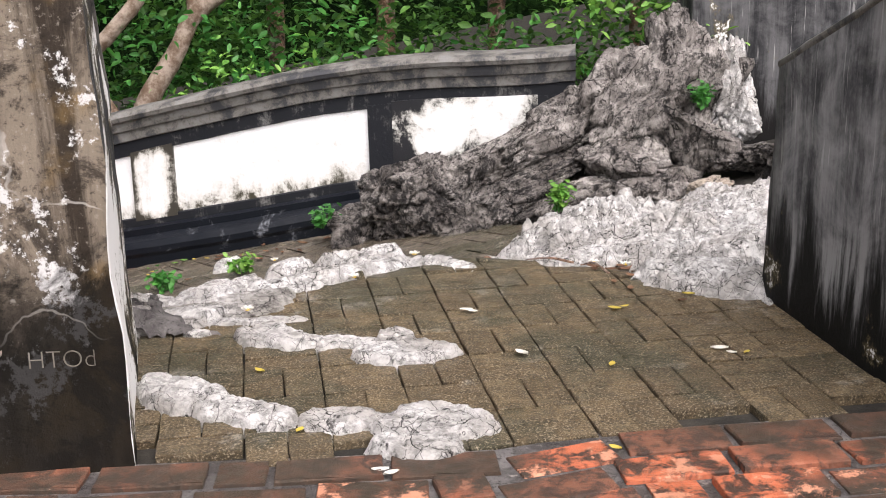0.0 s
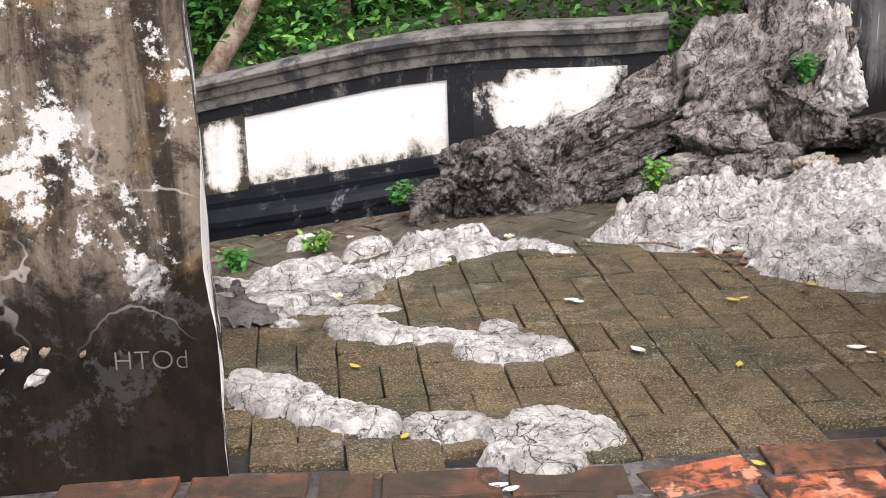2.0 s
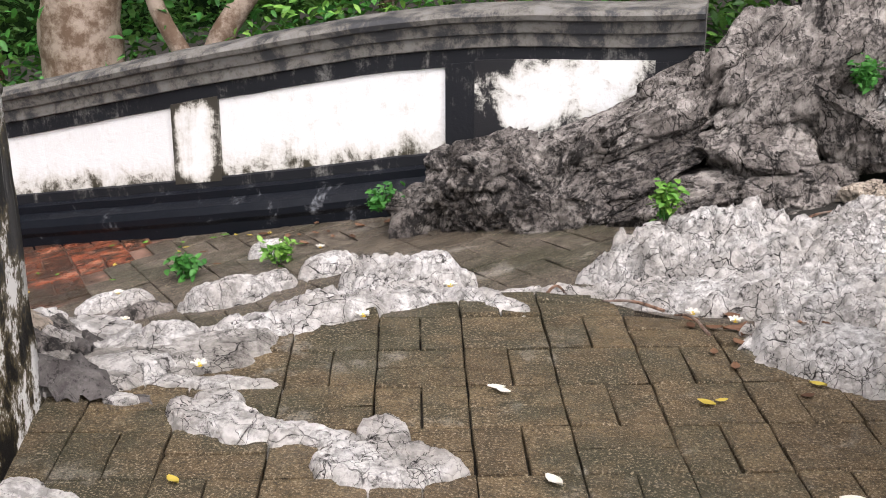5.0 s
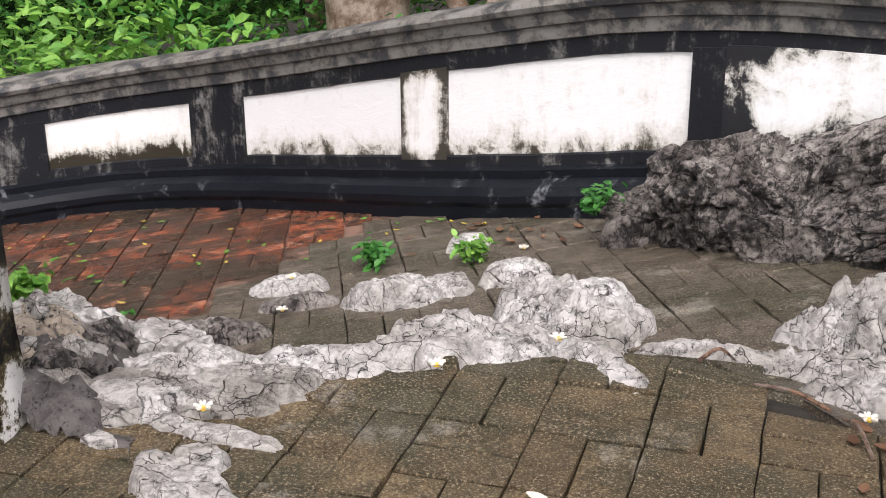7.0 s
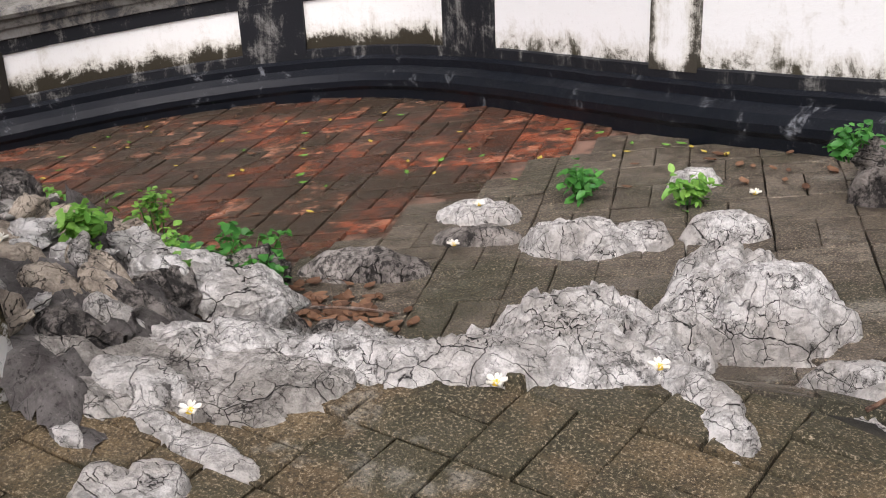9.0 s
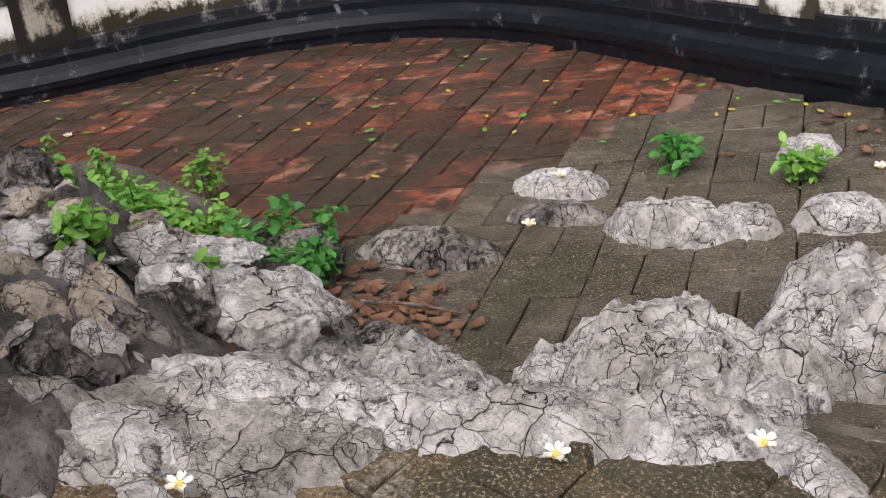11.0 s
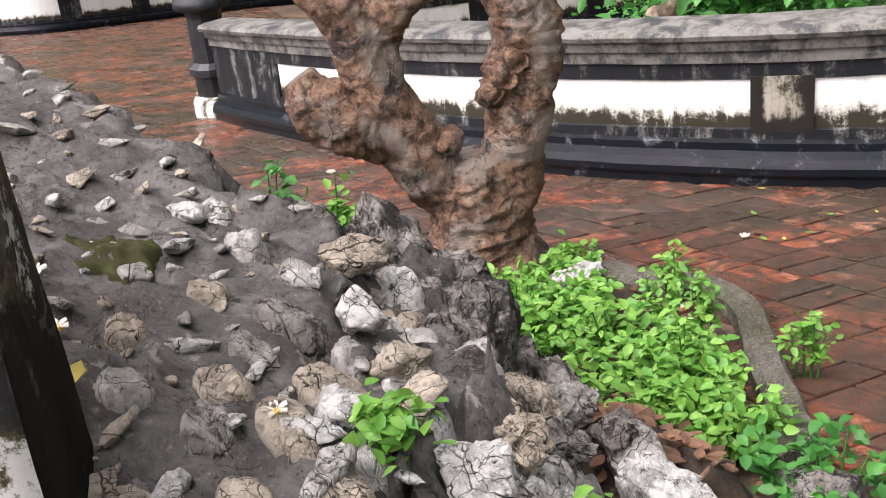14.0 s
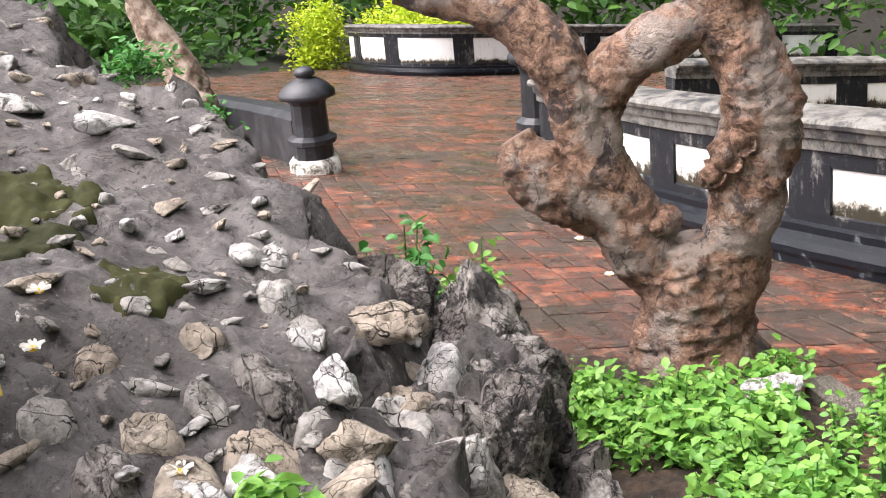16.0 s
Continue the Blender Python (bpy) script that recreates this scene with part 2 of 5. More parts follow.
def make_plaster(name, white, mould, bias, streak=1.0, foot=0.0, head=False, shine=0.55, rim=None):
    """Whitewashed plaster with black mould that runs down in streaks. UV is in metres along and up the piece."""
    n = Nodes(name)
    uv = n.uv()
    u, v = n.split(uv)[0], n.split(uv)[1]
    run = n.noise(1.0, 8, 0.72, vec=n.stretch((9, 9, 1.1)), warp=0.3)
    blot = n.noise(7, 9, 0.72, warp=0.4)
    fine = n.noise(60, 6, 0.75)
    m = n.math("ADD", n.math("MULTIPLY", run, 0.55 * streak), n.math("MULTIPLY", blot, 1.0 - 0.55 * streak))
    m = n.math("ADD", n.math("MULTIPLY", m, 0.85), n.math("MULTIPLY", fine, 0.15))
    m = n.math("ADD", m, bias)
    if foot:
        m = n.math("ADD", m, n.band(v, 0.0, 0.20, foot, 0.0))
    if head:
        m = n.math("ADD", m, n.band(v, 0.30, 0.50, 0.0, 0.22))
    if rim:
        wide, high, reach, gain = rim
        for axis, size in ((u, wide), (v, high)):
            m = n.math("ADD", m, n.band(axis, 0.0, reach, gain, 0.0))
            m = n.math("ADD", m, n.band(axis, size - reach, size, 0.0, gain))
    k = n.band(m, 0.49, 0.59)
    old = n.band(m, 0.38, 0.56, 0, 0.75)
    c = n.mix(old, white, tuple(w * t for w, t in zip(white, (0.62, 0.58, 0.49))))
    c = n.mix(k, c, mould)
    c = n.mix(n.band(fine, 0.6, 0.8, 0, 0.35), c, tuple(min(1, q * 2.2 + 0.004) for q in mould))
    rough = n.band(k, 0, 1, 0.8, shine)
    return n.done(c, rough, n.bump(n.math("ADD", n.math("MULTIPLY", blot, 1.0), n.math("MULTIPLY", fine, 0.4)), 0.5, 0.01), 0.22)


panel_white = make_plaster("whitewashed_panel", (0.80, 0.80, 0.785), (0.05, 0.045, 0.03), -0.13, 0.65, 0.16)
panel_mouldy = make_plaster("mouldy_whitewashed_panel", (0.84, 0.84, 0.81), (0.035, 0.03, 0.02), -0.12, 0.8, 0.26)
frame_black = make_plaster("blackened_plaster", (0.22, 0.225, 0.23), (0.012, 0.013, 0.016), 0.10, 0.95)
plinth_black = make_plaster("wet_black_plinth", (0.20, 0.22, 0.26), (0.007, 0.0085, 0.012), 0.145, 0.3, shine=0.28)
cope_grey = make_plaster("grey_weathered_coping", (0.20, 0.195, 0.185), (0.045, 0.046, 0.049), 0.02, 0.4)
post_mixed = make_plaster("streaked_white_post", (0.80, 0.80, 0.78), (0.05, 0.045, 0.035), -0.10, 0.9, rim=(0.29, 0.45, 0.09, 0.14))
post_dark = make_plaster("dark_streaked_post", (0.40, 0.38, 0.33), (0.018, 0.016, 0.013), 0.0, 0.9, rim=(0.30, 0.40, 0.10, 0.2))
patch_white = make_plaster("flaking_white_plaster", (0.80, 0.81, 0.80), (0.02, 0.02, 0.022), -0.09, 0.4, rim=(0.80, 0.44, 0.16, 0.15))


def make_pillar():
    n = Nodes("old_grey_brown_plaster")
    z = n.split(n.pos)[2]
    run = n.noise(1.0, 8, 0.7, vec=n.stretch((7, 7, 0.9)), warp=0.3)
    blot, fine = n.noise(5, 9, 0.72, warp=0.5), n.noise(50, 6, 0.75)
    c = n.mix(n.band(run, 0.40, 0.60), (0.035, 0.027, 0.02), (0.20, 0.165, 0.125))
    c = n.mix(n.band(n.noise(2.1, 5), 0.50, 0.62, 0, 0.75), c, (0.22, 0.145, 0.06))
    c = n.mix(n.band(blot, 0.50, 0.60, 0, 0.85), c, (0.025, 0.02, 0.016))
    c = n.mix(n.band(fine, 0.56, 0.68, 0, 0.5), c, (0.34, 0.30, 0.25))
    c = n.mix(n.band(fine, 0.45, 0.36, 0, 0.6), c, (0.015, 0.012, 0.01))
    flake = n.band(n.math("ADD", n.math("MULTIPLY", n.noise(5.5, 9, 0.75), 0.85), n.math("MULTIPLY", fine, 0.15)), 0.555, 0.59)
    c = n.mix(n.math("MULTIPLY", flake, 0.9), c, (0.62, 0.61, 0.59))
    low = n.math("ADD", z, n.math("MULTIPLY", n.math("SUBTRACT", blot, 0.5), 0.9))
    c = n.mix(n.band(low, 0.62, 0.42, 0, 0.95), c, (0.008, 0.007, 0.006))
    scratch = n.node("ShaderNodeTexWave", wave_type="RINGS")
    n.put(n.warped(2.5, 0.9), scratch.inputs["Vector"])
    scratch.inputs["Scale"].default_value = 1.6
    scratch.inputs["Distortion"].default_value = 6
    line = n.math("MULTIPLY", n.band(scratch.outputs["Fac"], 0.985, 0.999), n.band(n.noise(3, 2), 0.45, 0.55))
    c = n.mix(n.math("MULTIPLY", line, n.band(z, 0.3, 0.6, 0.0, 0.5)), c, (0.5, 0.47, 0.42))
    return n.done(c, 0.75, n.bump(n.math("ADD", blot, n.math("MULTIPLY", fine, 0.4)), 0.6, 0.012), 0.07)


pillar_mat = make_pillar()


def make_cheek(name="blackened_wall_plaster", pale=0.50, size=3.0, broken=0.72, tone=1.0):
    n = Nodes(name)
    z = n.split(n.pos)[2]
    run = n.noise(1.0, 8, 0.72, vec=n.stretch((8, 8, 0.8)), warp=0.2)
    blot, fine = n.noise(4, 9, 0.72, warp=0.4), n.noise(60, 6, 0.75)
    c = n.mix(n.band(n.math("ADD", n.math("MULTIPLY", run, 0.5), n.math("MULTIPLY", blot, 0.5)), 0.38, 0.60), (0.05 * tone, 0.05 * tone, 0.053 * tone), (0.28 * tone, 0.277 * tone, 0.275 * tone))
    low = n.math("ADD", z, n.math("MULTIPLY", n.math("SUBTRACT", run, 0.5), 1.3))
    c = n.mix(n.band(low, 0.42, 0.16), c, (0.009, 0.0085, 0.008))
    line = n.noise(1.0, 4, 0.6, vec=n.stretch((70, 70, 3.0)))
    c = n.mix(n.math("MULTIPLY", n.band(line, 0.60, 0.68), n.band(z, 0.25, 0.5, 0.0, 0.4)), c, (0.5, 0.49, 0.47))
    m = n.math("ADD", n.math("MULTIPLY", n.noise(size, 9, broken), 0.85), n.math("MULTIPLY", fine, 0.15))
    c = n.mix(n.band(m, pale + 0.085, pale + 0.13, 0, 0.7), c, (0.15, 0.12, 0.06))
    c = n.mix(n.band(m, pale + 0.12, pale + 0.15), c, (0.76, 0.75, 0.72))
    return n.done(c, 0.7, n.bump(n.math("ADD", blot, n.math("MULTIPLY", fine, 0.4)), 0.5, 0.01), 0.1)


cheek_mat = make_cheek()
cheek_dark = make_cheek("black_mouldy_wall_plaster", 0.49, 2.5, 0.7, 0.4)


def make_bark():
    n = Nodes("knobbly_frangipani_bark")
    fine, mid, big = n.noise(70, 6, 0.75), n.noise(22, 8, 0.75, warp=0.7), n.noise(5, 5, 0.6)
    c = n.mix(n.band(mid, 0.35, 0.65), (0.10, 0.05, 0.03), (0.42, 0.25, 0.165))
    c = n.mix(n.band(big, 0.5, 0.62, 0, 0.75), c, (0.36, 0.31, 0.27))
    c = n.mix(n.band(n.noise(9, 8, 0.7, warp=0.8), 0.53, 0.62, 0, 0.85), c, (0.04, 0.03, 0.03))
    c = n.mix(n.band(fine, 0.62, 0.8, 0, 0.4), c, (0.45, 0.38, 0.32))
    pit = n.band(n.voronoi(26, vec=n.warped(12, 0.05)), 0.0, 0.12)
    c = n.mix(n.band(n.noise(11, 6, 0.7, warp=0.5), 0.55, 0.66, 0, 0.7), c, (0.40, 0.33, 0.27))
    h = n.math("ADD", n.math("ADD", mid, n.math("MULTIPLY", fine, 0.5)), n.math("MULTIPLY", pit, 0.12))
    return n.done(c, 0.62, n.bump(h, 1.0, 0.035), 0.4)


bark_mat = make_bark()


def make_leaf(name, a, b, rough=0.45):
    n = Nodes(name)
    c = n.mix(n.island(), a, b)
    c = n.mix(n.band(n.noise(30, 3), 0.4, 0.7, 0, 0.4), c, tuple(q * 0.6 for q in a))
    m = n.done(c, rough, None, 0.4)
    t = n.node("ShaderNodeBsdfTranslucent")
    n.put(c, t.inputs[0])
    s = n.node("ShaderNodeMixShader")
    s.inputs[0].default_value = 0.3
    out = n.tree.nodes["Material Output"]
    n.tree.links.new(n.bsdf.outputs[0], s.inputs[1])
    n.tree.links.new(t.outputs[0], s.inputs[2])
    n.tree.links.new(s.outputs[0], out.inputs[0])
    return m


leaf_fresh = make_leaf("fresh_green_leaf", (0.10, 0.28, 0.04), (0.25, 0.46, 0.085))
leaf_deep = make_leaf("deep_green_leaf", (0.035, 0.16, 0.03), (0.09, 0.30, 0.05))
leaf_dark = make_leaf("forest_leaf", (0.03, 0.10, 0.02), (0.12, 0.27, 0.045), 0.5)
leaf_lime = make_leaf("lime_green_leaf", (0.38, 0.52, 0.02), (0.60, 0.70, 0.04))
leaf_dead = make_leaf("dead_brown_leaf", (0.10, 0.05, 0.028), (0.26, 0.14, 0.08), 0.6)
leaf_gold = make_leaf("fallen_yellow_leaf", (0.55, 0.42, 0.06), (0.68, 0.58, 0.14), 0.5)
petal_mat = make_leaf("frangipani_petal", (0.80, 0.77, 0.66), (0.82, 0.80, 0.74), 0.5)
heart_mat = make_leaf("yellow_flower_heart", (0.85, 0.55, 0.03), (0.9, 0.65, 0.06), 0.5)


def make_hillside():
    n = Nodes("shade_dark_hillside")
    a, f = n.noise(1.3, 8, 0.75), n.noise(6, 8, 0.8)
    # Near-black greens: the woods' deep shade is put into the colour.
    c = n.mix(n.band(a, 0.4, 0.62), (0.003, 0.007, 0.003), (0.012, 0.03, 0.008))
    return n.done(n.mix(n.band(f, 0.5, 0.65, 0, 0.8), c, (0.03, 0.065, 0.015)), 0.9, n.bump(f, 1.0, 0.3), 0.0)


hillside_mat = make_hillside()


def make_soil():
    n = Nodes("dark_leaf_soil")
    f, m = n.noise(60, 6, 0.75), n.noise(12, 6, 0.7)
    c = n.mix(n.band(m, 0.4, 0.65), (0.03, 0.022, 0.016), (0.09, 0.06, 0.04))
    return n.done(n.mix(n.band(f, 0.55, 0.75, 0, 0.4), c, (0.18, 0.12, 0.08)), 0.85, n.bump(f, 0.9, 0.02), 0.3)


soil_mat = make_soil()


def make_iron():
    n = Nodes("dark_painted_stone_post")
    f, m = n.noise(40, 6, 0.7), n.noise(5, 6, 0.65)
    c = n.mix(n.band(m, 0.4, 0.65), (0.008, 0.009, 0.011), (0.03, 0.032, 0.037))
    return n.done(n.mix(n.band(f, 0.6, 0.8, 0, 0.4), c, (0.2, 0.2, 0.2)), 0.45, n.bump(f, 0.4, 0.006), 0.5)


post_black = make_iron()


# ---- mesh helpers ----
def mesh_object(name, verts, faces, material, parent=None, label="", uv=None, flat=False):
    me = bpy.data.meshes.new(name)
    me.from_pydata([tuple(v) for v in verts], [], [tuple(f) for f in faces])
    if uv is not None:
        layer = me.uv_layers.new(name="UVMap")
        idx = np.empty(len(me.loops), int)
        me.loops.foreach_get("vertex_index", idx)
        layer.data.foreach_set("uv", np.asarray(uv, float)[idx].ravel())
    if not flat:
        me.polygons.foreach_set("use_smooth", np.ones(len(me.polygons), bool))
    me.materials.append(material)
    me.update()
    ob = new(name, me)
    if parent:
        ob.parent = parent
        ob.matrix_parent_inverse = Matrix()
    if label:
        ob["label"] = label
    return ob


def part(name, bm, material, parent=None, label="", smooth_faces=True):
    me = bpy.data.meshes.new(name)
    bm.normal_update()
    bm.to_mesh(me)
    bm.free()
    me.polygons.foreach_set("use_smooth", np.full(len(me.polygons), smooth_faces))
    me.materials.append(material)
    ob = new(name, me)
    if parent:
        ob.parent = parent
    if label:
        ob["label"] = label
    return ob


def empty(name, label, category, group="", kind=""):
    return tagged(new(name), label, category, group, kind)


def grid_faces(nu, nv):
    i, j = np.meshgrid(np.arange(nu - 1), np.arange(nv - 1), indexing="ij")
    a = (i * nv + j).ravel()
    return np.stack([a, a + nv, a + nv + 1, a + 1], 1)


def boulder(name, centre, size, turn=(0, 0, 0), rough=0.14, material=white_rock, seed=0, detail=5, crag=0.12, cuts=22, flutes=0.3):
    """A weathered boulder: a ball cut by planes of fracture, with ridges, ledges and pits."""
    bm = bmesh.new()
    bmesh.ops.create_icosphere(bm, subdivisions=detail, radius=1.0)
    p = np.array([v.co[:] for v in bm.verts])
    rng = np.random.RandomState(seed + 100)
    d = p.copy()
    for _ in range(cuts):
        a = rng.normal(size=3)
        a /= np.linalg.norm(a)
        h = rng.uniform(0.45, 0.82)
        over = np.maximum(d @ a - h, 0)
        d = d - over[:, None] * a * 0.96
    q = d * np.array([1.0, 1.0, 0.6]) + seed * 3.1
    r = (fbm(q * 1.4, 4) - 0.5) * 2 * rough
    r = r - (1 - fbm(q * 2.6 + 5, 6, 0.6, True)) * crag * 1.7
    fis = np.abs(fbm(q * 2.1 + 60, 4) - 0.5)
    r = r - 0.24 * np.exp(-(fis / 0.02) ** 2) * smooth(0.4, 0.6, vnoise(q * 1.3 + 9))
    face, cleft = fracture(q, 1.7)
    chip, crack = fracture(q + 8, 4.6)
    flute = fbm(d * np.array([1.6, 7.0, 7.0]) + seed * 2.3, 4, 0.55, True) - 0.6
    r = r + np.clip(face, -0.6, 0.6) * crag * 0.8 - cleft * crag * 0.8 + np.clip(chip, -0.6, 0.6) * crag * 0.3 - crack * crag * 0.3 + flute * crag * flutes
    d = d * (1 + r)[:, None]
    m4 = pose(*centre, *turn) @ Matrix.Diagonal((*size, 1))
    for v, co in zip(bm.verts, d):
        v.co = m4 @ Vector(co)
    return part(name, bm, material)


def outcrop(name, blobs, base, step=0.02, material=white_rock, seed=0, rough=0.05, crag=0.05, skirt=0.10, edge=0.19, dome=0.25):
    """Bedrock that breaks through the ground: the union of low swellings (x, y, rx, ry, turn, height), with a broken edge and cracks."""
    x0 = min(b[0] - max(b[2], b[3]) for b in blobs) - 0.1
    x1 = max(b[0] + max(b[2], b[3]) for b in blobs) + 0.1
    y0 = min(b[1] - max(b[2], b[3]) for b in blobs) - 0.1
    y1 = max(b[1] + max(b[2], b[3]) for b in blobs) + 0.1
    xs, ys = np.arange(x0, x1, step), np.arange(y0, y1, step)
    X, Y = np.meshgrid(xs, ys, indexing="ij")
    p = np.stack([X.ravel(), Y.ravel(), np.full(X.size, seed * 1.7)], 1)
    f = np.full(X.size, -9.0)
    hh = np.zeros(X.size)
    wsum = np.zeros(X.size)
    wob = (fbm(p * 5, 4) - 0.5) * edge * 4 + (fbm(p * 17 + 4, 3) - 0.5) * edge * 2.2
    for bx, by, rx, ry, turn, h in blobs:
        c, s = math.cos(radians(turn)), math.sin(radians(turn))
        dx, dy = p[:, 0] - bx, p[:, 1] - by
        u, v = (dx * c + dy * s) / rx, (-dx * s + dy * c) / ry
        r = np.sqrt(u * u + v * v) + wob * 0.9
        k = 1 - r
        f = np.maximum(f, k)
        w = np.exp(-2.5 * np.maximum(r, 0) ** 2) + 1e-9
        hh, wsum = hh + w * h, wsum + w
    h = hh / wsum
    rise = np.clip(f / dome, 0, 1) ** 0.55
    fis = np.abs(fbm(p * 4.5 + 31, 4) - 0.5)
    gap = np.exp(-(fis / 0.014) ** 2) * smooth(0.35, 0.6, vnoise(p * 3 + 7))
    fis2 = np.abs(fbm(p * 11 + 13, 4) - 0.5)
    gap = gap + 0.5 * np.exp(-(fis2 / 0.025) ** 2) * smooth(0.4, 0.6, vnoise(p * 5 + 2))
    face, cleft = fracture(p, 5.5)
    chip, crack = fracture(p + 3, 16)
    relief = (fbm(p * 6 + 3, 6, 0.6) - 0.5) * 1.2 * rough + (fbm(p * 8 + 9, 5, 0.6, True) - 0.6) * crag * 0.6 - gap * crag * 0.4
    relief = relief + np.clip(face, -0.6, 0.6) * crag * 0.34 - cleft * crag * 0.38 + np.clip(chip, -0.5, 0.5) * crag * 0.16 - crack * crag * 0.2
    amount = np.clip(f / 0.2, 0.1, 1) * np.clip(h / 0.12, 0.3, 1.2)
    z = base(p[:, 0], p[:, 1]) + h * rise + relief * amount
    z = np.where(f < 0, base(p[:, 0], p[:, 1]) + np.maximum(f * 2.0, -1) * skirt, z)
    ok = (f > -0.35).reshape(X.shape)
    nu, nv = X.shape
    faces = grid_faces(nu, nv)
    keep = ok.ravel()[faces].all(1)
    faces = faces[keep]
    used = np.unique(faces)
    remap = np.full(X.size, -1)
    remap[used] = np.arange(len(used))
    jit = (np.random.RandomState(seed).rand(len(used), 2) - 0.5) * step * 0.5
    verts = np.c_[p[used, :2] + jit, z[used]]
    return mesh_object(name, verts, remap[faces], material)


def catmull(points, per=12):
    pts = [np.array(q, float) for q in points]
    pts = [2 * pts[0] - pts[1]] + pts + [2 * pts[-1] - pts[-2]]
    out = []
    for i in range(1, len(pts) - 2):
        for k in np.arange(per) / per:
            a, b, c, d = pts[i - 1:i + 3]
            out.append(0.5 * (2 * b + (c - a) * k + (2 * a - 5 * b + 4 * c - d) * k * k + (3 * b - a - 3 * c + d) * k ** 3))
    out.append(pts[-2])
    return np.array(out)


def tube(name, points, radii, material, parent=None, sides=20, per=12, lump=0.12, freq=6.0, seed=0, label=""):
    """A limb along a smooth line with a changing girth, knobbly by noise."""
    c = catmull([np.array([*p, r]) for p, r in zip(points, radii)], per)
    line, rad = c[:, :3], np.maximum(c[:, 3], 0.002)
    tang = np.gradient(line, axis=0)
    tang /= np.linalg.norm(tang, axis=1)[:, None]
    ref = np.array([0.31, 0.87, 0.2])
    a = np.cross(tang, ref)
    a /= np.linalg.norm(a, axis=1)[:, None]
    b = np.cross(tang, a)
    th = np.linspace(0, 2 * np.pi, sides, endpoint=False)
    ring = a[:, None, :] * np.cos(th)[None, :, None] + b[:, None, :] * np.sin(th)[None, :, None]
    base = line[:, None, :] + ring * rad[:, None, None]
    flat = base.reshape(-1, 3)
    r = 1 + lump * 2 * (fbm(flat * freq + seed * 5.7, 4) - 0.5) + lump * 1.2 * (fbm(flat * freq * 2.3 + seed, 3, 0.5, True) - 0.6)
    verts = (line[:, None, :] + ring * (rad[:, None] * r.reshape(len(line), sides))[:, :, None]).reshape(-1, 3)
    n = len(line)
    faces = []
    for i in range(n - 1):
        for j in range(sides):
            k = (j + 1) % sides
            faces.append((i * sides + j, i * sides + k, (i + 1) * sides + k, (i + 1) * sides + j))
    faces.append(tuple(range(sides))[::-1])
    faces.append(tuple(range((n - 1) * sides, n * sides)))
    return mesh_object(name, verts, faces, material, parent, label)


def leaf_cloud(name, centres, sizes, material, parent=None, seed=0, width=0.45, up=0.35, label="", fold=0.18):
    """Many pointed, folded leaves; each centre is the leaf's stalk end."""
    rng = np.random.RandomState(seed)
    n = len(centres)
    d = rng.normal(size=(n, 3))
    d[:, 2] = d[:, 2] * 0.45 - 0.1
    d /= np.linalg.norm(d, axis=1)[:, None]
    nrm = rng.normal(size=(n, 3)) * 0.55 + np.array([0, 0, up * 3])
    side = np.cross(d, nrm)
    side /= np.linalg.norm(side, axis=1)[:, None] + 1e-9
    nn = np.cross(side, d)
    L = np.asarray(sizes, float)[:, None]
    c = np.asarray(centres, float)
    w = L * width * 0.5
    v0 = c
    v1 = c + d * L * 0.35 + side * w + nn * w * fold * 2
    v2 = c + d * L * 0.35 - side * w + nn * w * fold * 2
    v3 = c + d * L * 0.45 
    v4 = c + d * L * 0.75 + side * w * 0.75 + nn * (w * fold - L * 0.04)
    v5 = c + d * L * 0.75 - side * w * 0.75 + nn * (w * fold - L * 0.04)
    v6 = c + d * L - nn * L * 0.12
    verts = np.stack([v0, v1, v2, v3, v4, v5, v6], 1).reshape(-1, 3)
    base = (np.arange(n) * 7)[:, None]
    quads = np.concatenate([base + np.array([[0, 1, 4, 3]]), base + np.array([[0, 3, 5, 2]])])
    tris = np.concatenate([base + np.array([[3, 4, 6]]), base + np.array([[3, 6, 5]])])
    faces = [tuple(f) for f in quads] + [tuple(f) for f in tris]
    return mesh_object(name, verts, faces, material, parent, label)


# ---- ground ----
EDGE_X = np.array([-3.0, -1.2, -0.65, -0.35, 0.2, 0.6, 1.2, 4.0])
EDGE_Y = np.array([4.2, 4.3, 4.60, 4.85, 5.0, 4.75, 4.5, 4.5])


def land(x, y):
    """Height of the ground: a level landing that passes into the sloping path."""
    x, y = np.asarray(x, float), np.asarray(y, float)
    yb = np.interp(x, EDGE_X, EDGE_Y)
    k = np.maximum(smooth(0, 0.75, y - yb), smooth(1.25, 1.9, -x))
    g = slope(np.clip(x, -45, 8), np.clip(y, -30, 30))
    return lerp(0.0 * g, g, k)


def ground_sheet():
    a = np.r_[np.linspace(-400, -60, 12), np.linspace(-50, -12, 40), np.linspace(-11, 4, 190), np.linspace(4.5, 20, 24), np.linspace(40, 400, 10)]
    b = np.r_[np.linspace(-400, -40, 12), np.linspace(-30, 2, 40), np.linspace(2.1, 9, 110), np.linspace(9.5, 25, 24), np.linspace(40, 400, 10)]
    X, Y = np.meshgrid(a, b, indexing="ij")
    x, y = X.ravel(), Y.ravel()
    z = land(x, y) - 0.028
    z = z + (fbm(np.c_[x, y, x * 0] * 3, 4) - 0.5) * 0.012
    ob = mesh_object("ground", np.c_[x, y, z], grid_faces(len(a), len(b)), joint_mat)
    return tagged(ob, "dark damp joints and earth under the paving", "ground", kind="structure")


ground = ground_sheet()


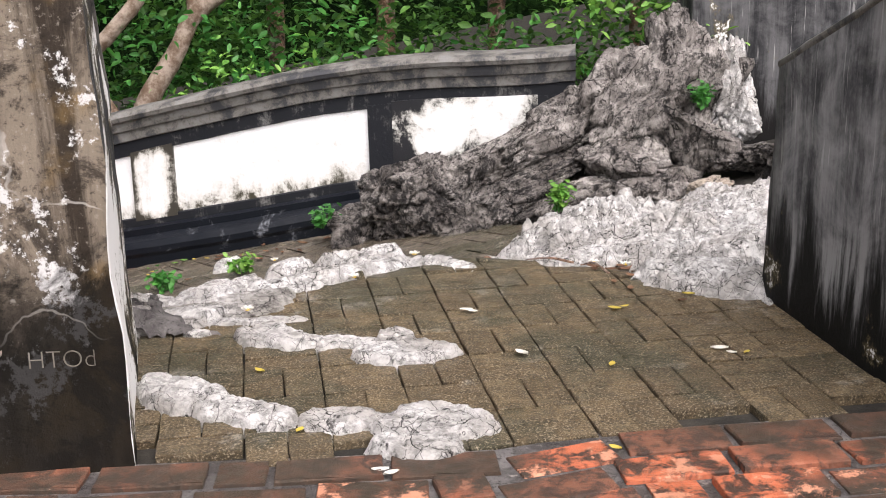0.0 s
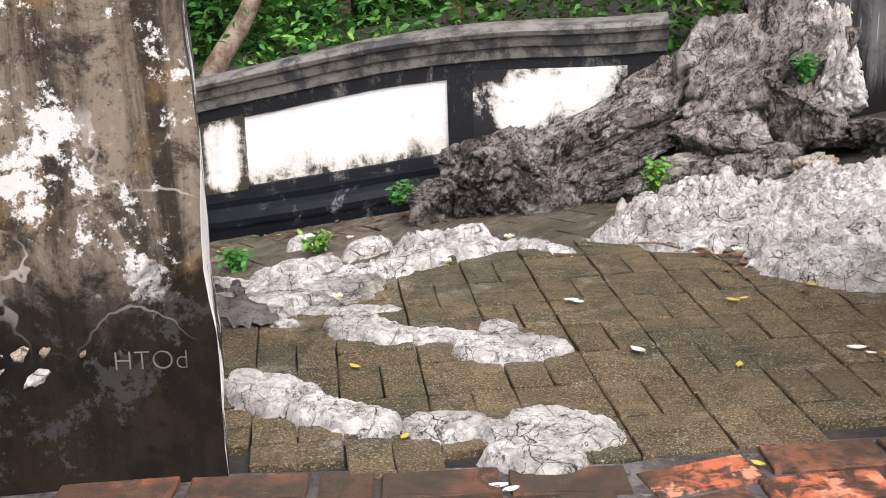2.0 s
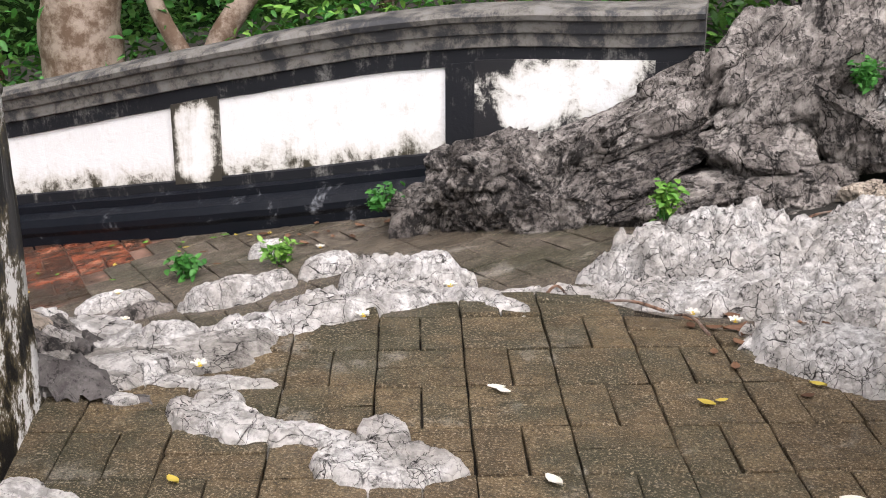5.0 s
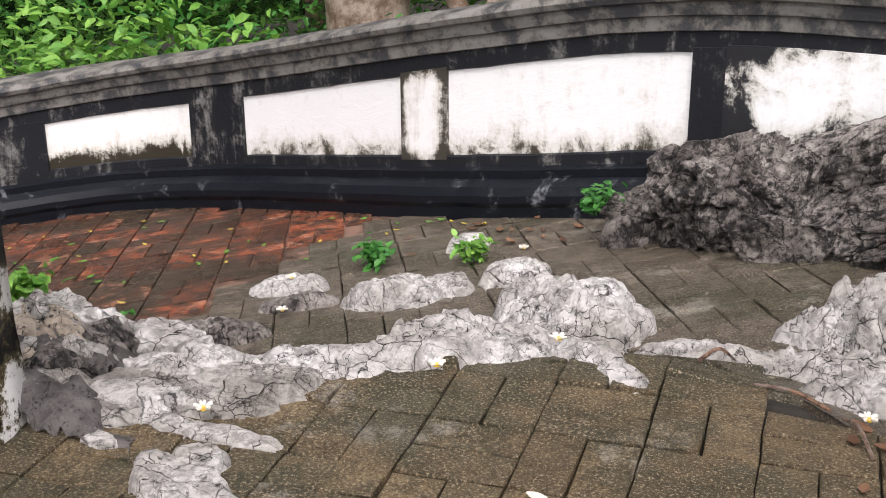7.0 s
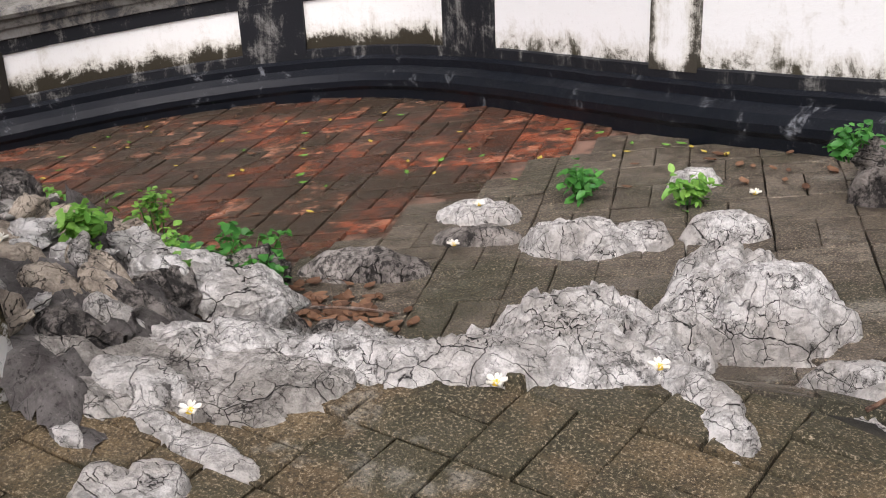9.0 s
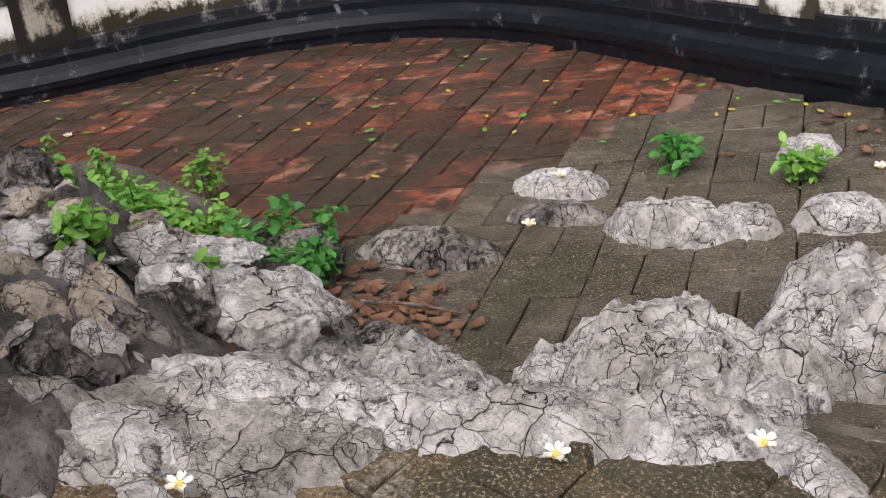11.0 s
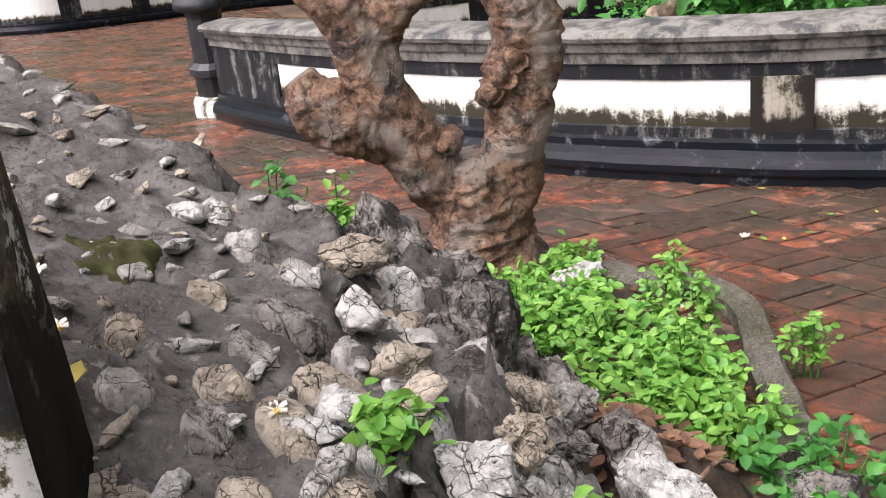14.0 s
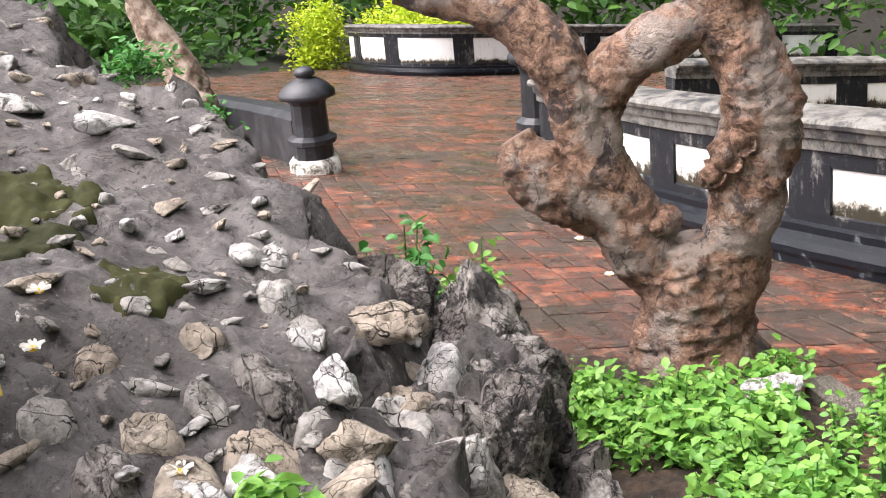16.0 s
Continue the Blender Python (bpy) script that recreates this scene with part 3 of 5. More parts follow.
# ---- the parapet walls ----
class Line:
    """A curve on plan with its length, for walls that follow it."""

    def __init__(self, points, per=10):
        self.p = catmull([(*q, 0) for q in points], per)[:, :2]
        d = np.linalg.norm(np.diff(self.p, axis=0), axis=1)
        self.s = np.r_[0, np.cumsum(d)]
        self.length = self.s[-1]

    def at(self, s):
        s = np.asarray(s, float)
        q = np.stack([np.interp(s, self.s, self.p[:, i]) for i in (0, 1)], -1)
        e = 0.06
        t = np.stack([np.interp(s + e, self.s, self.p[:, i]) - np.interp(s - e, self.s, self.p[:, i]) for i in (0, 1)], -1)
        t /= np.linalg.norm(t, axis=-1, keepdims=True)
        return q, np.stack([-t[..., 1], t[..., 0]], -1)

    def near(self, x, y):
        return self.s[np.argmin((self.p[:, 0] - x) ** 2 + (self.p[:, 1] - y) ** 2)]


def sweep(name, line, s0, s1, profile, material, parent, step=0.06, label="", wear=0.004, floor=slope):
    """A swept solid: profile(s) gives a closed ring of (offset to the front, height over the ground)."""
    n = max(2, int((s1 - s0) / step) + 1)
    ss = np.linspace(s0, s1, n)
    verts, uv = [], []
    for s in ss:
        q, nr = line.at(s)
        z = float(floor(q[0], q[1]))
        ring = profile(s)
        v0 = min(v for _, v in ring)
        for o, v in ring:
            verts.append((q[0] + nr[0] * o, q[1] + nr[1] * o, z + v))
            uv.append((s - s0, v - v0))
    m = len(ring)
    verts = np.array(verts)
    verts = verts + (np.stack([fbm(verts * 7 + k * 31, 3) for k in range(3)], 1) - 0.5) * wear * 2
    faces = []
    for i in range(n - 1):
        for j in range(m):
            k = (j + 1) % m
            faces.append((i * m + j, (i + 1) * m + j, (i + 1) * m + k, i * m + k))
    faces.append(tuple(range(m)))
    faces.append(tuple(range((n - 1) * m, n * m))[::-1])
    return mesh_object(name, verts, faces, material, parent, label, uv, flat=True)


def parapet(name, line, height, panels, label, post_mats=(), floor=slope, plinth=0.20, clean=0):
    """A low garden wall: moulded plinth, blackened frame, sunk white panels, rounded grey coping. panels: (start, end) along the line."""
    wall = empty(name, label, "wall", kind="structure")
    L = line.length
    sweep("plinth", line, 0, L, lambda s: [(0.07, -0.25), (0.075, 0.05), (0.09, 0.075), (0.09, 0.11), (0.07, plinth - 0.05), (0.025, plinth - 0.02), (0.025, plinth + 0.02), (0.0, plinth + 0.035), (-0.2, plinth + 0.035), (-0.2, -0.25)], plinth_black, wall, label="black mouldy plinth", floor=floor)
    sweep("wall_core", line, 0.002, L - 0.002, lambda s: [(-0.028, plinth + 0.03), (-0.028, height(s) - 0.20), (-0.20, height(s) - 0.20), (-0.20, plinth + 0.03)], frame_black, wall, floor=floor)
    sweep("bottom_rail", line, 0, L, lambda s: [(0, plinth + 0.03), (0, plinth + 0.085), (-0.012, plinth + 0.092), (-0.03, plinth + 0.092), (-0.03, plinth + 0.03)], frame_black, wall, floor=floor)
    sweep("top_rail", line, 0, L, lambda s: [(0, height(s) - 0.275), (0, height(s) - 0.18), (-0.03, height(s) - 0.18), (-0.03, height(s) - 0.28), (-0.012, height(s) - 0.28)], frame_black, wall, floor=floor)
    sweep("coping", line, -0.02, L + 0.02, lambda s: [(o, height(s) + v) for o, v in ((0.012, -0.19), (0.022, -0.185), (0.022, -0.125), (0.045, -0.118), (0.05, -0.095), (0.05, -0.065), (0.085, -0.055), (0.095, -0.03), (0.08, -0.008), (0.03, 0.004), (-0.10, 0.01), (-0.22, 0.002), (-0.27, -0.03), (-0.26, -0.075), (-0.22, -0.10), (-0.21, -0.19))], cope_grey, wall, label="rounded grey coping with weathered mouldings", floor=floor)
    low = lambda s: plinth + 0.08
    high = lambda s: height(s) - 0.27
    edges = [0.0]
    for i, (a, b) in enumerate(panels):
        sweep("panel", line, a, b, lambda s: [(-0.016, low(s)), (-0.016, high(s)), (-0.03, high(s)), (-0.03, low(s))], panel_white if i < clean else panel_mouldy, wall, label="sunk whitewashed panel with black mould along its foot", floor=floor)
        edges += [a, b]
    edges.append(L)
    for i in range(0, len(edges), 2):
        a, b = edges[i], edges[i + 1]
        if b - a > 0.03:
            mat = post_mats[i // 2] if i // 2 < len(post_mats) else frame_black
            sweep("pilaster", line, a, b, lambda s: [(0.003, low(s) - 0.01), (0.003, high(s) + 0.01), (-0.03, high(s) + 0.01), (-0.03, low(s) - 0.01)], mat, wall, floor=floor)
    return wall


main_line = Line([(0.80, 7.22), (-0.43, 7.36), (-1.65, 7.54), (-3.07, 7.88), (-4.0, 7.95), (-4.75, 7.65), (-5.3, 7.05), (-5.70, 6.2), (-6.45, 5.2), (-7.6, 4.15), (-8.9, 3.3), (-9.8, 2.8)])
S = main_line.near
knot_s = [0, S(-0.43, 7.36), S(-1.65, 7.54), S(-3.07, 7.88), S(-4.75, 7.65), S(-5.7, 6.2), main_line.length]
knot_h = [0.81, 1.02, 0.99, 0.90, 0.85, 0.82, 0.82]


def main_height(s):
    return float(np.mean(np.interp(s + np.linspace(-0.55, 0.55, 11), knot_s, knot_h)))


main_panels = [(S(-0.43, 7.36), S(-1.65, 7.54)), (S(-1.93, 7.6), S(-3.07, 7.88)), (S(-3.44, 7.93), S(-4.5, 7.8)), (S(-4.8, 7.6), S(-5.6, 6.5)), (S(-5.7, 6.2), S(-6.42, 5.25))]
p0 = main_panels[-1][1] + 0.3
while p0 + 1.1 < main_line.length - 0.3:
    main_panels.append((p0, p0 + 1.1))
    p0 += 1.4
parapet_wall = parapet("parapet_wall", main_line, main_height, main_panels, "curved white and mould-black parapet wall with grey coping", (frame_black, post_mixed, frame_black, frame_black, post_dark), clean=2)

sweep("plaster_patch", main_line, 0.22, main_panels[0][0] - 0.15, lambda s: [(0.008, 0.30), (0.008, main_height(s) - 0.25), (-0.01, main_height(s) - 0.25), (-0.01, 0.30)], patch_white, parapet_wall, label="flaking white plaster patch")

# far parapets along the lower path
lower_line = Line([(-18.0, 10.0), (-15.2, 6.0), (-13.2, 3.4)])
lower_wall = parapet("lower_parapet_wall", lower_line, lambda s: 0.85, [(a, a + 1.5) for a in np.arange(0.4, lower_line.length - 1.6, 1.9)], "pale parapet wall beside the lower path")
far_line = Line([(-35, 4.5), (-31.5, 0.5), (-28.6, -1.8), (-26.4, -3.6), (-26.6, -5.2), (-28.6, -7.0), (-31.0, -7.6)])
far_h = lambda s: 1.15
far_wall = parapet("far_parapet_wall", far_line, far_h, [(a, a + 1.4) for a in np.arange(0.4, far_line.length - 1.6, 1.9)], "distant curved white and black parapet wall")


# ---- stair cheeks beside the landing ----
def cheek(name, corners, tops, material, label, cap, inner=None):
    """A battered block on four plan corners with a sloping, capped top."""
    thing = empty(name, label, "wall", kind="structure")
    nseg = 14
    c = np.array(corners, float)
    mid = c.mean(0)
    verts, faces = [], []
    ring = []
    for i in range(4):
        a, b = c[i], c[(i + 1) % 4]
        ta, tb = tops[i], tops[(i + 1) % 4]
        for k in np.arange(nseg) / nseg:
            ring.append((*lerp(a, b, k), lerp(ta, tb, k)))
    m, rows = len(ring), 22
    for r in range(rows + 1):
        f = r / rows
        for x, y, t in ring:
            q = np.array([x, y])
            q = q + (mid - q) * 0.07 * f
            verts.append((*q, lerp(-0.15, t, f)))
    verts = np.array(verts)
    verts[:, :2] += (np.stack([fbm(verts * 3.5 + 3, 4), fbm(verts * 3.5 + 40, 4)], 1) - 0.5) * 0.03
    for r in range(rows):
        for i in range(m):
            j = (i + 1) % m
            faces.append((r * m + i, r * m + j, (r + 1) * m + j, (r + 1) * m + i))
    body = mesh_object("wall_body", verts, faces, material, thing)
    if inner:
        body.data.materials.append(inner)
        for k, poly in enumerate(body.data.polygons):
            poly.material_index = 1 if k % m < nseg else 0
    top = verts[rows * m:]
    over = top.copy()
    cen = top[:, :2].mean(0)
    dirs = top[:, :2] - cen
    dirs /= np.linalg.norm(dirs, axis=1)[:, None]
    lay = []
    for o, dz in ((0.0, -0.006), (0.008, 0.0), (0.009, 0.014), (0.0, 0.022), (-0.12, 0.024)):
        q = over.copy()
        q[:, :2] += dirs * o
        q[:, 2] += dz
        lay.append(q)
    v2 = np.concatenate(lay)
    f2 = [(r * m + i, r * m + (i + 1) % m, (r + 1) * m + (i + 1) % m, (r + 1) * m + i) for r in range(4) for i in range(m)]
    f2.append(tuple(range(4 * m, 5 * m)))
    mesh_object("cap", v2, f2, cap, thing, "worn grey cap")
    return thing


cheek_white = make_cheek("black_and_white_flaking_plaster", 0.368, 1.9, 0.68, 0.2)
scratch_mat = make_plaster("scratched_plaster", (0.20, 0.185, 0.16), (0.08, 0.07, 0.06), 0.0)
left_cheek = cheek("stair_wall_left", [(-0.84, 3.06), (-1.10, 4.20), (-1.42, 4.16), (-1.6, 2.95)], (1.5, 0.80, 0.80, 1.5), pillar_mat, "old stained plaster end block of a stair wall with flaking paint", cope_grey, cheek_white)
right_cheek = cheek("stair_wall_right", [(1.18, 4.45), (1.42, 2.9), (2.2, 2.9), (1.9, 4.5)], (0.86, 1.45, 1.45, 0.86), cheek_mat, "blackened plaster stair wall with a sloping pale top edge", cope_grey)
upper_line = Line([(3.6, 7.9), (2.6, 7.75), (1.55, 7.6)])
upper_wall = empty("upper_wall", "dark mouldy plaster wall behind the rocks", "wall", kind="structure")
sweep("wall_body", upper_line, 0, upper_line.length, lambda s: [(0, -0.3), (0, 1.6), (-0.3, 1.6), (-0.3, -0.3)], cheek_dark, upper_wall)
sweep("wall_top", upper_line, 0, upper_line.length, lambda s: [(0.05, 1.6), (0.06, 1.68), (-0.36, 1.68), (-0.35, 1.6)], cope_grey, upper_wall)


scratch = bpy.data.curves.new("scratched_letters", "FONT")
scratch.body, scratch.size, scratch.extrude = "HTOd", 0.068, 0.001
scratch.offset = -0.0016
scratch.materials.append(scratch_mat)
letters = new("scratched_letters", scratch)
letters.parent = left_cheek
letters.matrix_basis = pose(-1.085, 3.022, 0.30, 88, 0, 3)
letters["label"] = "pale letters scratched into the plaster"


# ---- rock ----
def rock(name, label, ob, category="rock", group=""):
    ob.name = name
    return tagged(ob, label, category, group)


cliff = [
    ((1.10, 7.16, 0.36), (0.70, 0.36, 0.38), (0, -30, 6), grey_rock, 3),
    ((1.34, 7.08, 0.48), (0.28, 0.30, 0.46), (0, -14, 10), grey_rock, 13),
    ((1.05, 6.80, -0.12), (0.56, 0.32, 0.20), (0, -6, 4), grey_rock, 31),
    ((1.02, 6.84, 0.08), (0.40, 0.28, 0.28), (0, -12, 10), grey_rock, 4),
    ((1.42, 6.86, 0.14), (0.24, 0.24, 0.26), (0, 8, 20), grey_rock, 14),
    ((1.64, 7.06, 0.26), (0.20, 0.26, 0.40), (0, 16, 0), white_rock, 7),
    ((0.74, 7.12, 0.20), (0.40, 0.28, 0.30), (0, -34, 4), grey_rock, 21),
    ((0.34, 7.04, 0.04), (0.62, 0.27, 0.20), (0, -27, 5), grey_rock, 5),
    ((0.40, 6.80, -0.12), (0.48, 0.20, 0.15), (0, -30, 0), dark_rock, 6),
    ((0.62, 6.56, -0.17), (0.34, 0.13, 0.10), (0, -20, -5), dark_rock, 16),
    ((0.10, 6.72, -0.26), (0.30, 0.18, 0.15), (0, -24, 5), dark_rock, 8),
    ((-0.20, 6.98, -0.12), (0.34, 0.26, 0.27), (0, -22, 0), dark_rock, 9),
    ((-0.50, 7.02, -0.32), (0.26, 0.22, 0.20), (0, -12, 20), dark_rock, 19),
    ((1.46, 6.58, -0.07), (0.17, 0.11, 0.09), (0, 0, 20), tan_rock, 10),
    ((1.72, 6.78, 0.06), (0.26, 0.22, 0.12), (0, 6, 30), dark_rock, 11),
    ((1.98, 6.60, 0.02), (0.34, 0.28, 0.20), (0, 0, 50), dark_rock, 12),
]
for c, s, t, m, sd in cliff:
    rock("cliff_boulder", "large grey weathered limestone boulder with black cracks beside the wall", boulder("cliff_boulder", c, [1.2 * q for q in s], t, 0.12, m, sd, 6, 0.14, 16, 0.5), "boulder", "limestone boulders at the wall's end")

def bedrock(name, groups, step, seed, rough, crag, dome):
    """Bedrock split by clefts into slabs, each a part of its own."""
    whole = new(name)
    for k, blobs in enumerate(groups):
        slab = outcrop("rock_slab", blobs, land, step, white_rock, seed + 70 * k, rough, crag, dome=dome)
        slab.parent = whole
    return whole


right_slab = rock("pale_outcrop", "pale cracked limestone outcrop sloping up from the paving", bedrock("pale_outcrop", [[(1.25, 5.80, 0.64, 0.36, 10, 0.11)], [(0.68, 5.92, 0.40, 0.22, 15, 0.15)], [(1.04, 4.62, 0.30, 0.17, -32, 0.07)], [(1.70, 5.5, 0.5, 0.7, 0, 0.08)], [(0.50, 5.52, 0.26, 0.11, -15, 0.07)], [(1.22, 5.24, 0.46, 0.24, 6, 0.09)], [(0.76, 5.34, 0.28, 0.19, 20, 0.08)]], 0.011, 1, 0.05, 0.10, 0.3), "outcrop")
strip = rock("limestone_ledge", "pale limestone ledge breaking through the paving", bedrock("limestone_ledge", [[(-0.93, 4.62, 0.32, 0.20, 18, 0.07), (-0.70, 4.70, 0.22, 0.15, 20, 0.06)], [(-1.14, 4.98, 0.38, 0.26, 15, 0.16)], [(-0.72, 4.94, 0.28, 0.16, 28, 0.09)], [(-0.50, 4.86, 0.21, 0.12, 18, 0.055)], [(-0.34, 5.00, 0.22, 0.12, 25, 0.07)], [(-0.10, 5.06, 0.18, 0.055, -25, 0.05)], [(0.05, 4.95, 0.10, 0.05, -35, 0.025)]], 0.009, 2, 0.04, 0.075, 0.7), "outcrop")
foot = rock("limestone_ledge", "flat grey limestone worn level with the paving", outcrop("limestone_ledge", [(-0.88, 4.42, 0.26, 0.13, 15, 0.025), (-0.72, 4.52, 0.15, 0.11, 40, 0.035), (-1.02, 4.24, 0.18, 0.06, 22, 0.03)], land, 0.009, worn_rock, 3, 0.02, 0.04, dome=0.25), "outcrop")
for i, (blobs, lab, dome) in enumerate([
    ([(-0.68, 5.44, 0.32, 0.20, 20, 0.20), (-0.48, 5.35, 0.25, 0.16, -10, 0.16)], "rounded pale limestone boulder with fine dark cracks", 0.55),
    ([(-0.38, 5.78, 0.26, 0.17, 20, 0.20), (-0.52, 5.92, 0.18, 0.14, 0, 0.18)], "large pale limestone boulder set in the paving", 0.55),
    ([(-1.24, 6.18, 0.19, 0.10, 15, 0.10), (-1.06, 6.30, 0.11, 0.07, 0, 0.07)], "low grey limestone rock between the paving stones", 0.4),
    ([(-1.80, 6.32, 0.17, 0.09, 10, 0.06)], "low grey limestone rock between the paving stones", 0.4),
    ([(-1.62, 6.13, 0.15, 0.08, 25, 0.05)], "low dark limestone rock between the paving stones", 0.4),
    ([(-1.78, 5.73, 0.25, 0.10, 14, 0.07)], "grey furrowed limestone rock", 0.4),
    ([(-1.24, 6.90, 0.10, 0.06, 40, 0.06)], "small grey limestone rock in the paving", 0.4),
    ([(0.02, 5.62, 0.17, 0.08, 10, 0.06), (0.26, 5.50, 0.2, 0.08, 0, 0.05)], "low pale limestone rock beside the outcrop", 0.4),
    ([(-0.84, 6.44, 0.14, 0.08, 25, 0.08)], "small grey limestone rock in the paving", 0.4),
    ([(-0.30, 5.20, 0.20, 0.05, -25, 0.05), (-0.1, 5.07, 0.16, 0.05, -30, 0.04)], "broken ridge of pale limestone in the paving", 0.4),
    ([(-1.55, 5.12, 0.26, 0.14, -20, 0.10), (-1.35, 5.22, 0.16, 0.1, 0, 0.08)], "dark furrowed limestone rock beside the planting", 0.4),
    ([(-1.48, 4.86, 0.28, 0.17, -10, 0.30), (-1.78, 4.82, 0.24, 0.15, -15, 0.32), (-2.05, 4.80, 0.18, 0.12, 0, 0.26)], "pale limestone rock below the mound", 0.6),
]):
    rock("paving_rock", lab, outcrop("paving_rock", blobs, land, 0.009, white_rock if i not in (4, 5, 10) else grey_rock, 20 + i, 0.03, 0.05, dome=dome), "rock", "limestone rocks in the paving")
for i, blobs in enumerate([
    [(-0.58, 4.06, 0.18, 0.075, -25, 0.035), (-0.40, 4.02, 0.15, 0.045, -12, 0.025), (-0.62, 4.17, 0.07, 0.06, 0, 0.025)],
    [(-0.14, 3.87, 0.18, 0.09, 0, 0.035), (-0.17, 4.04, 0.06, 0.06, 0, 0.03)],
    [(-0.80, 3.53, 0.27, 0.10, -33, 0.05), (-0.57, 3.37, 0.18, 0.065, -28, 0.04)],
    [(-0.04, 3.30, 0.19, 0.12, -5, 0.03), (-0.30, 3.33, 0.15, 0.075, 0, 0.03), (-0.08, 3.13, 0.12, 0.10, 0, 0.025)],
    [(-0.88, 4.15, 0.05, 0.025, 0, 0.02)],
    [(-0.68, 4.29, 0.17, 0.035, 3, 0.010)],
    [(-0.92, 4.335, 0.10, 0.055, 10, 0.045)],
]):
    rock("paving_outcrop", "flat white limestone showing through the concrete paving", outcrop("paving_outcrop", blobs, land, 0.007, white_rock, 40 + i, 0.03, 0.05, edge=0.24, dome=0.16), "outcrop", "white rock in the landing")
for x, y, z, s, m, sd, lab in [
    (0.2, 5.25, -0.14, (0.10, 0.07, 0.085), white_rock, 31, "small pale loose stone on the paving"),
    (-2.05, 4.62, -0.08, (0.20, 0.13, 0.16), grey_rock, 36, "pale craggy rock on the mound's edge"),
    (-2.45, 4.54, -0.23, (0.24, 0.17, 0.26), dark_rock, 37, "dark craggy rock on the mound's edge"),
    (-2.62, 4.30, -0.18, (0.24, 0.20, 0.28), dark_rock, 38, "dark craggy rock on the mound's edge"),
    (-3.82, 5.10, -0.84, (0.15, 0.10, 0.11), white_rock, 39, "white stone block among the plants"),
    (-2.22, 4.62, -0.20, (0.20, 0.12, 0.24), grey_rock, 71, "dark craggy rock on the mound's edge"),
    (-2.80, 4.02, -0.12, (0.22, 0.17, 0.28), dark_rock, 72, "dark craggy rock on the mound's edge"),
    (-1.98, 4.70, -0.18, (0.16, 0.10, 0.18), worn_rock, 73, "grey craggy rock on the mound's edge"),
    (-3.02, 3.70, -0.06, (0.20, 0.16, 0.26), grey_rock, 74, "dark craggy rock on the mound's edge"),
    (-1.56, 4.50, 0.09, (0.09, 0.06, 0.05), white_rock, 51, "pale broken stone on the mound's edge"),
    (-1.77, 4.60, 0.05, (0.10, 0.07, 0.07), tan_rock, 52, "tan broken stone on the mound's edge"),
    (-1.42, 4.50, 0.06, (0.08, 0.06, 0.05), white_rock, 53, "pale broken stone on the mound's edge"),
    (-2.12, 4.86, -0.30, (0.18, 0.10, 0.10), worn_rock, 57, "grey stone among dead leaves"),
    (-2.35, 4.82, -0.32, (0.13, 0.10, 0.10), grey_rock, 58, "dark stone among dead leaves"),
    (-1.98, 5.05, -0.36, (0.20, 0.10, 0.09), worn_rock, 59, "grey stone among dead leaves"),
    (-1.86, 4.52, 0.12, (0.07, 0.05, 0.06), white_rock, 60, "pale stone set in the mound"),
    (-2.18, 4.48, 0.08, (0.10, 0.07, 0.07), tan_rock, 61, "tan stone set in the mound's edge"),
    (0.78, 4.72, 0.0, (0.07, 0.05, 0.03), white_rock, 41, "small white stone at the outcrop's foot"),
    (1.20, 4.35, 0.0, (0.08, 0.05, 0.025), white_rock, 42, "small white stone at the wall's foot"),
]:
    rock("boulder", lab, boulder("boulder", (x, y, z), s, (0, 0, sd * 40), 0.16, m, sd, 5 if s[0] > 0.12 else 4), "rock")


# ---- the rubble mound ----
RIM = [(-0.95, 4.15), (-1.2, 4.55), (-1.75, 4.68), (-2.3, 4.60), (-2.6, 4.40), (-2.80, 3.95), (-3.12, 3.48), (-3.55, 2.9), (-4.1, 2.1), (-4.9, 0.6)]


def mound_height(x, y):
    best = np.full(np.shape(x), 9e9)
    sign = np.zeros(np.shape(x))
    for (ax, ay), (bx, by) in zip(RIM[:-1], RIM[1:]):
        dx, dy = bx - ax, by - ay
        k = np.clip(((x - ax) * dx + (y - ay) * dy) / (dx * dx + dy * dy), 0, 1)
        d = np.hypot(x - ax - k * dx, y - ay - k * dy)
        side = np.sign(dx * (y - ay) - dy * (x - ax))
        sign = np.where(d < best, side, sign)
        best = np.minimum(best, d)
    d = best * sign
    top = np.clip(0.18 - 0.23 * (y - 4.1) - 0.02 * (x + 1.7), 0.0, 0.9) * smooth(0.9, 1.35, -x)
    return lerp(land(x, y) - 0.06, top, smooth(-0.32, 0.12, d)), d


def mound_surface(x, y):
    p = np.c_[x, y, 0 * x]
    wob = (fbm(p * 2.5, 3) - 0.5) * 0.35
    z, d = mound_height(x + wob, y - wob)
    z = z + ((fbm(p * 3, 4) - 0.5) * 0.07 + (fbm(p * 8, 5, 0.6, True) - 0.6) * 0.045 + (fbm(p * 24, 4, 0.65) - 0.5) * 0.03) * smooth(-0.3, 0.0, d)
    return z, d


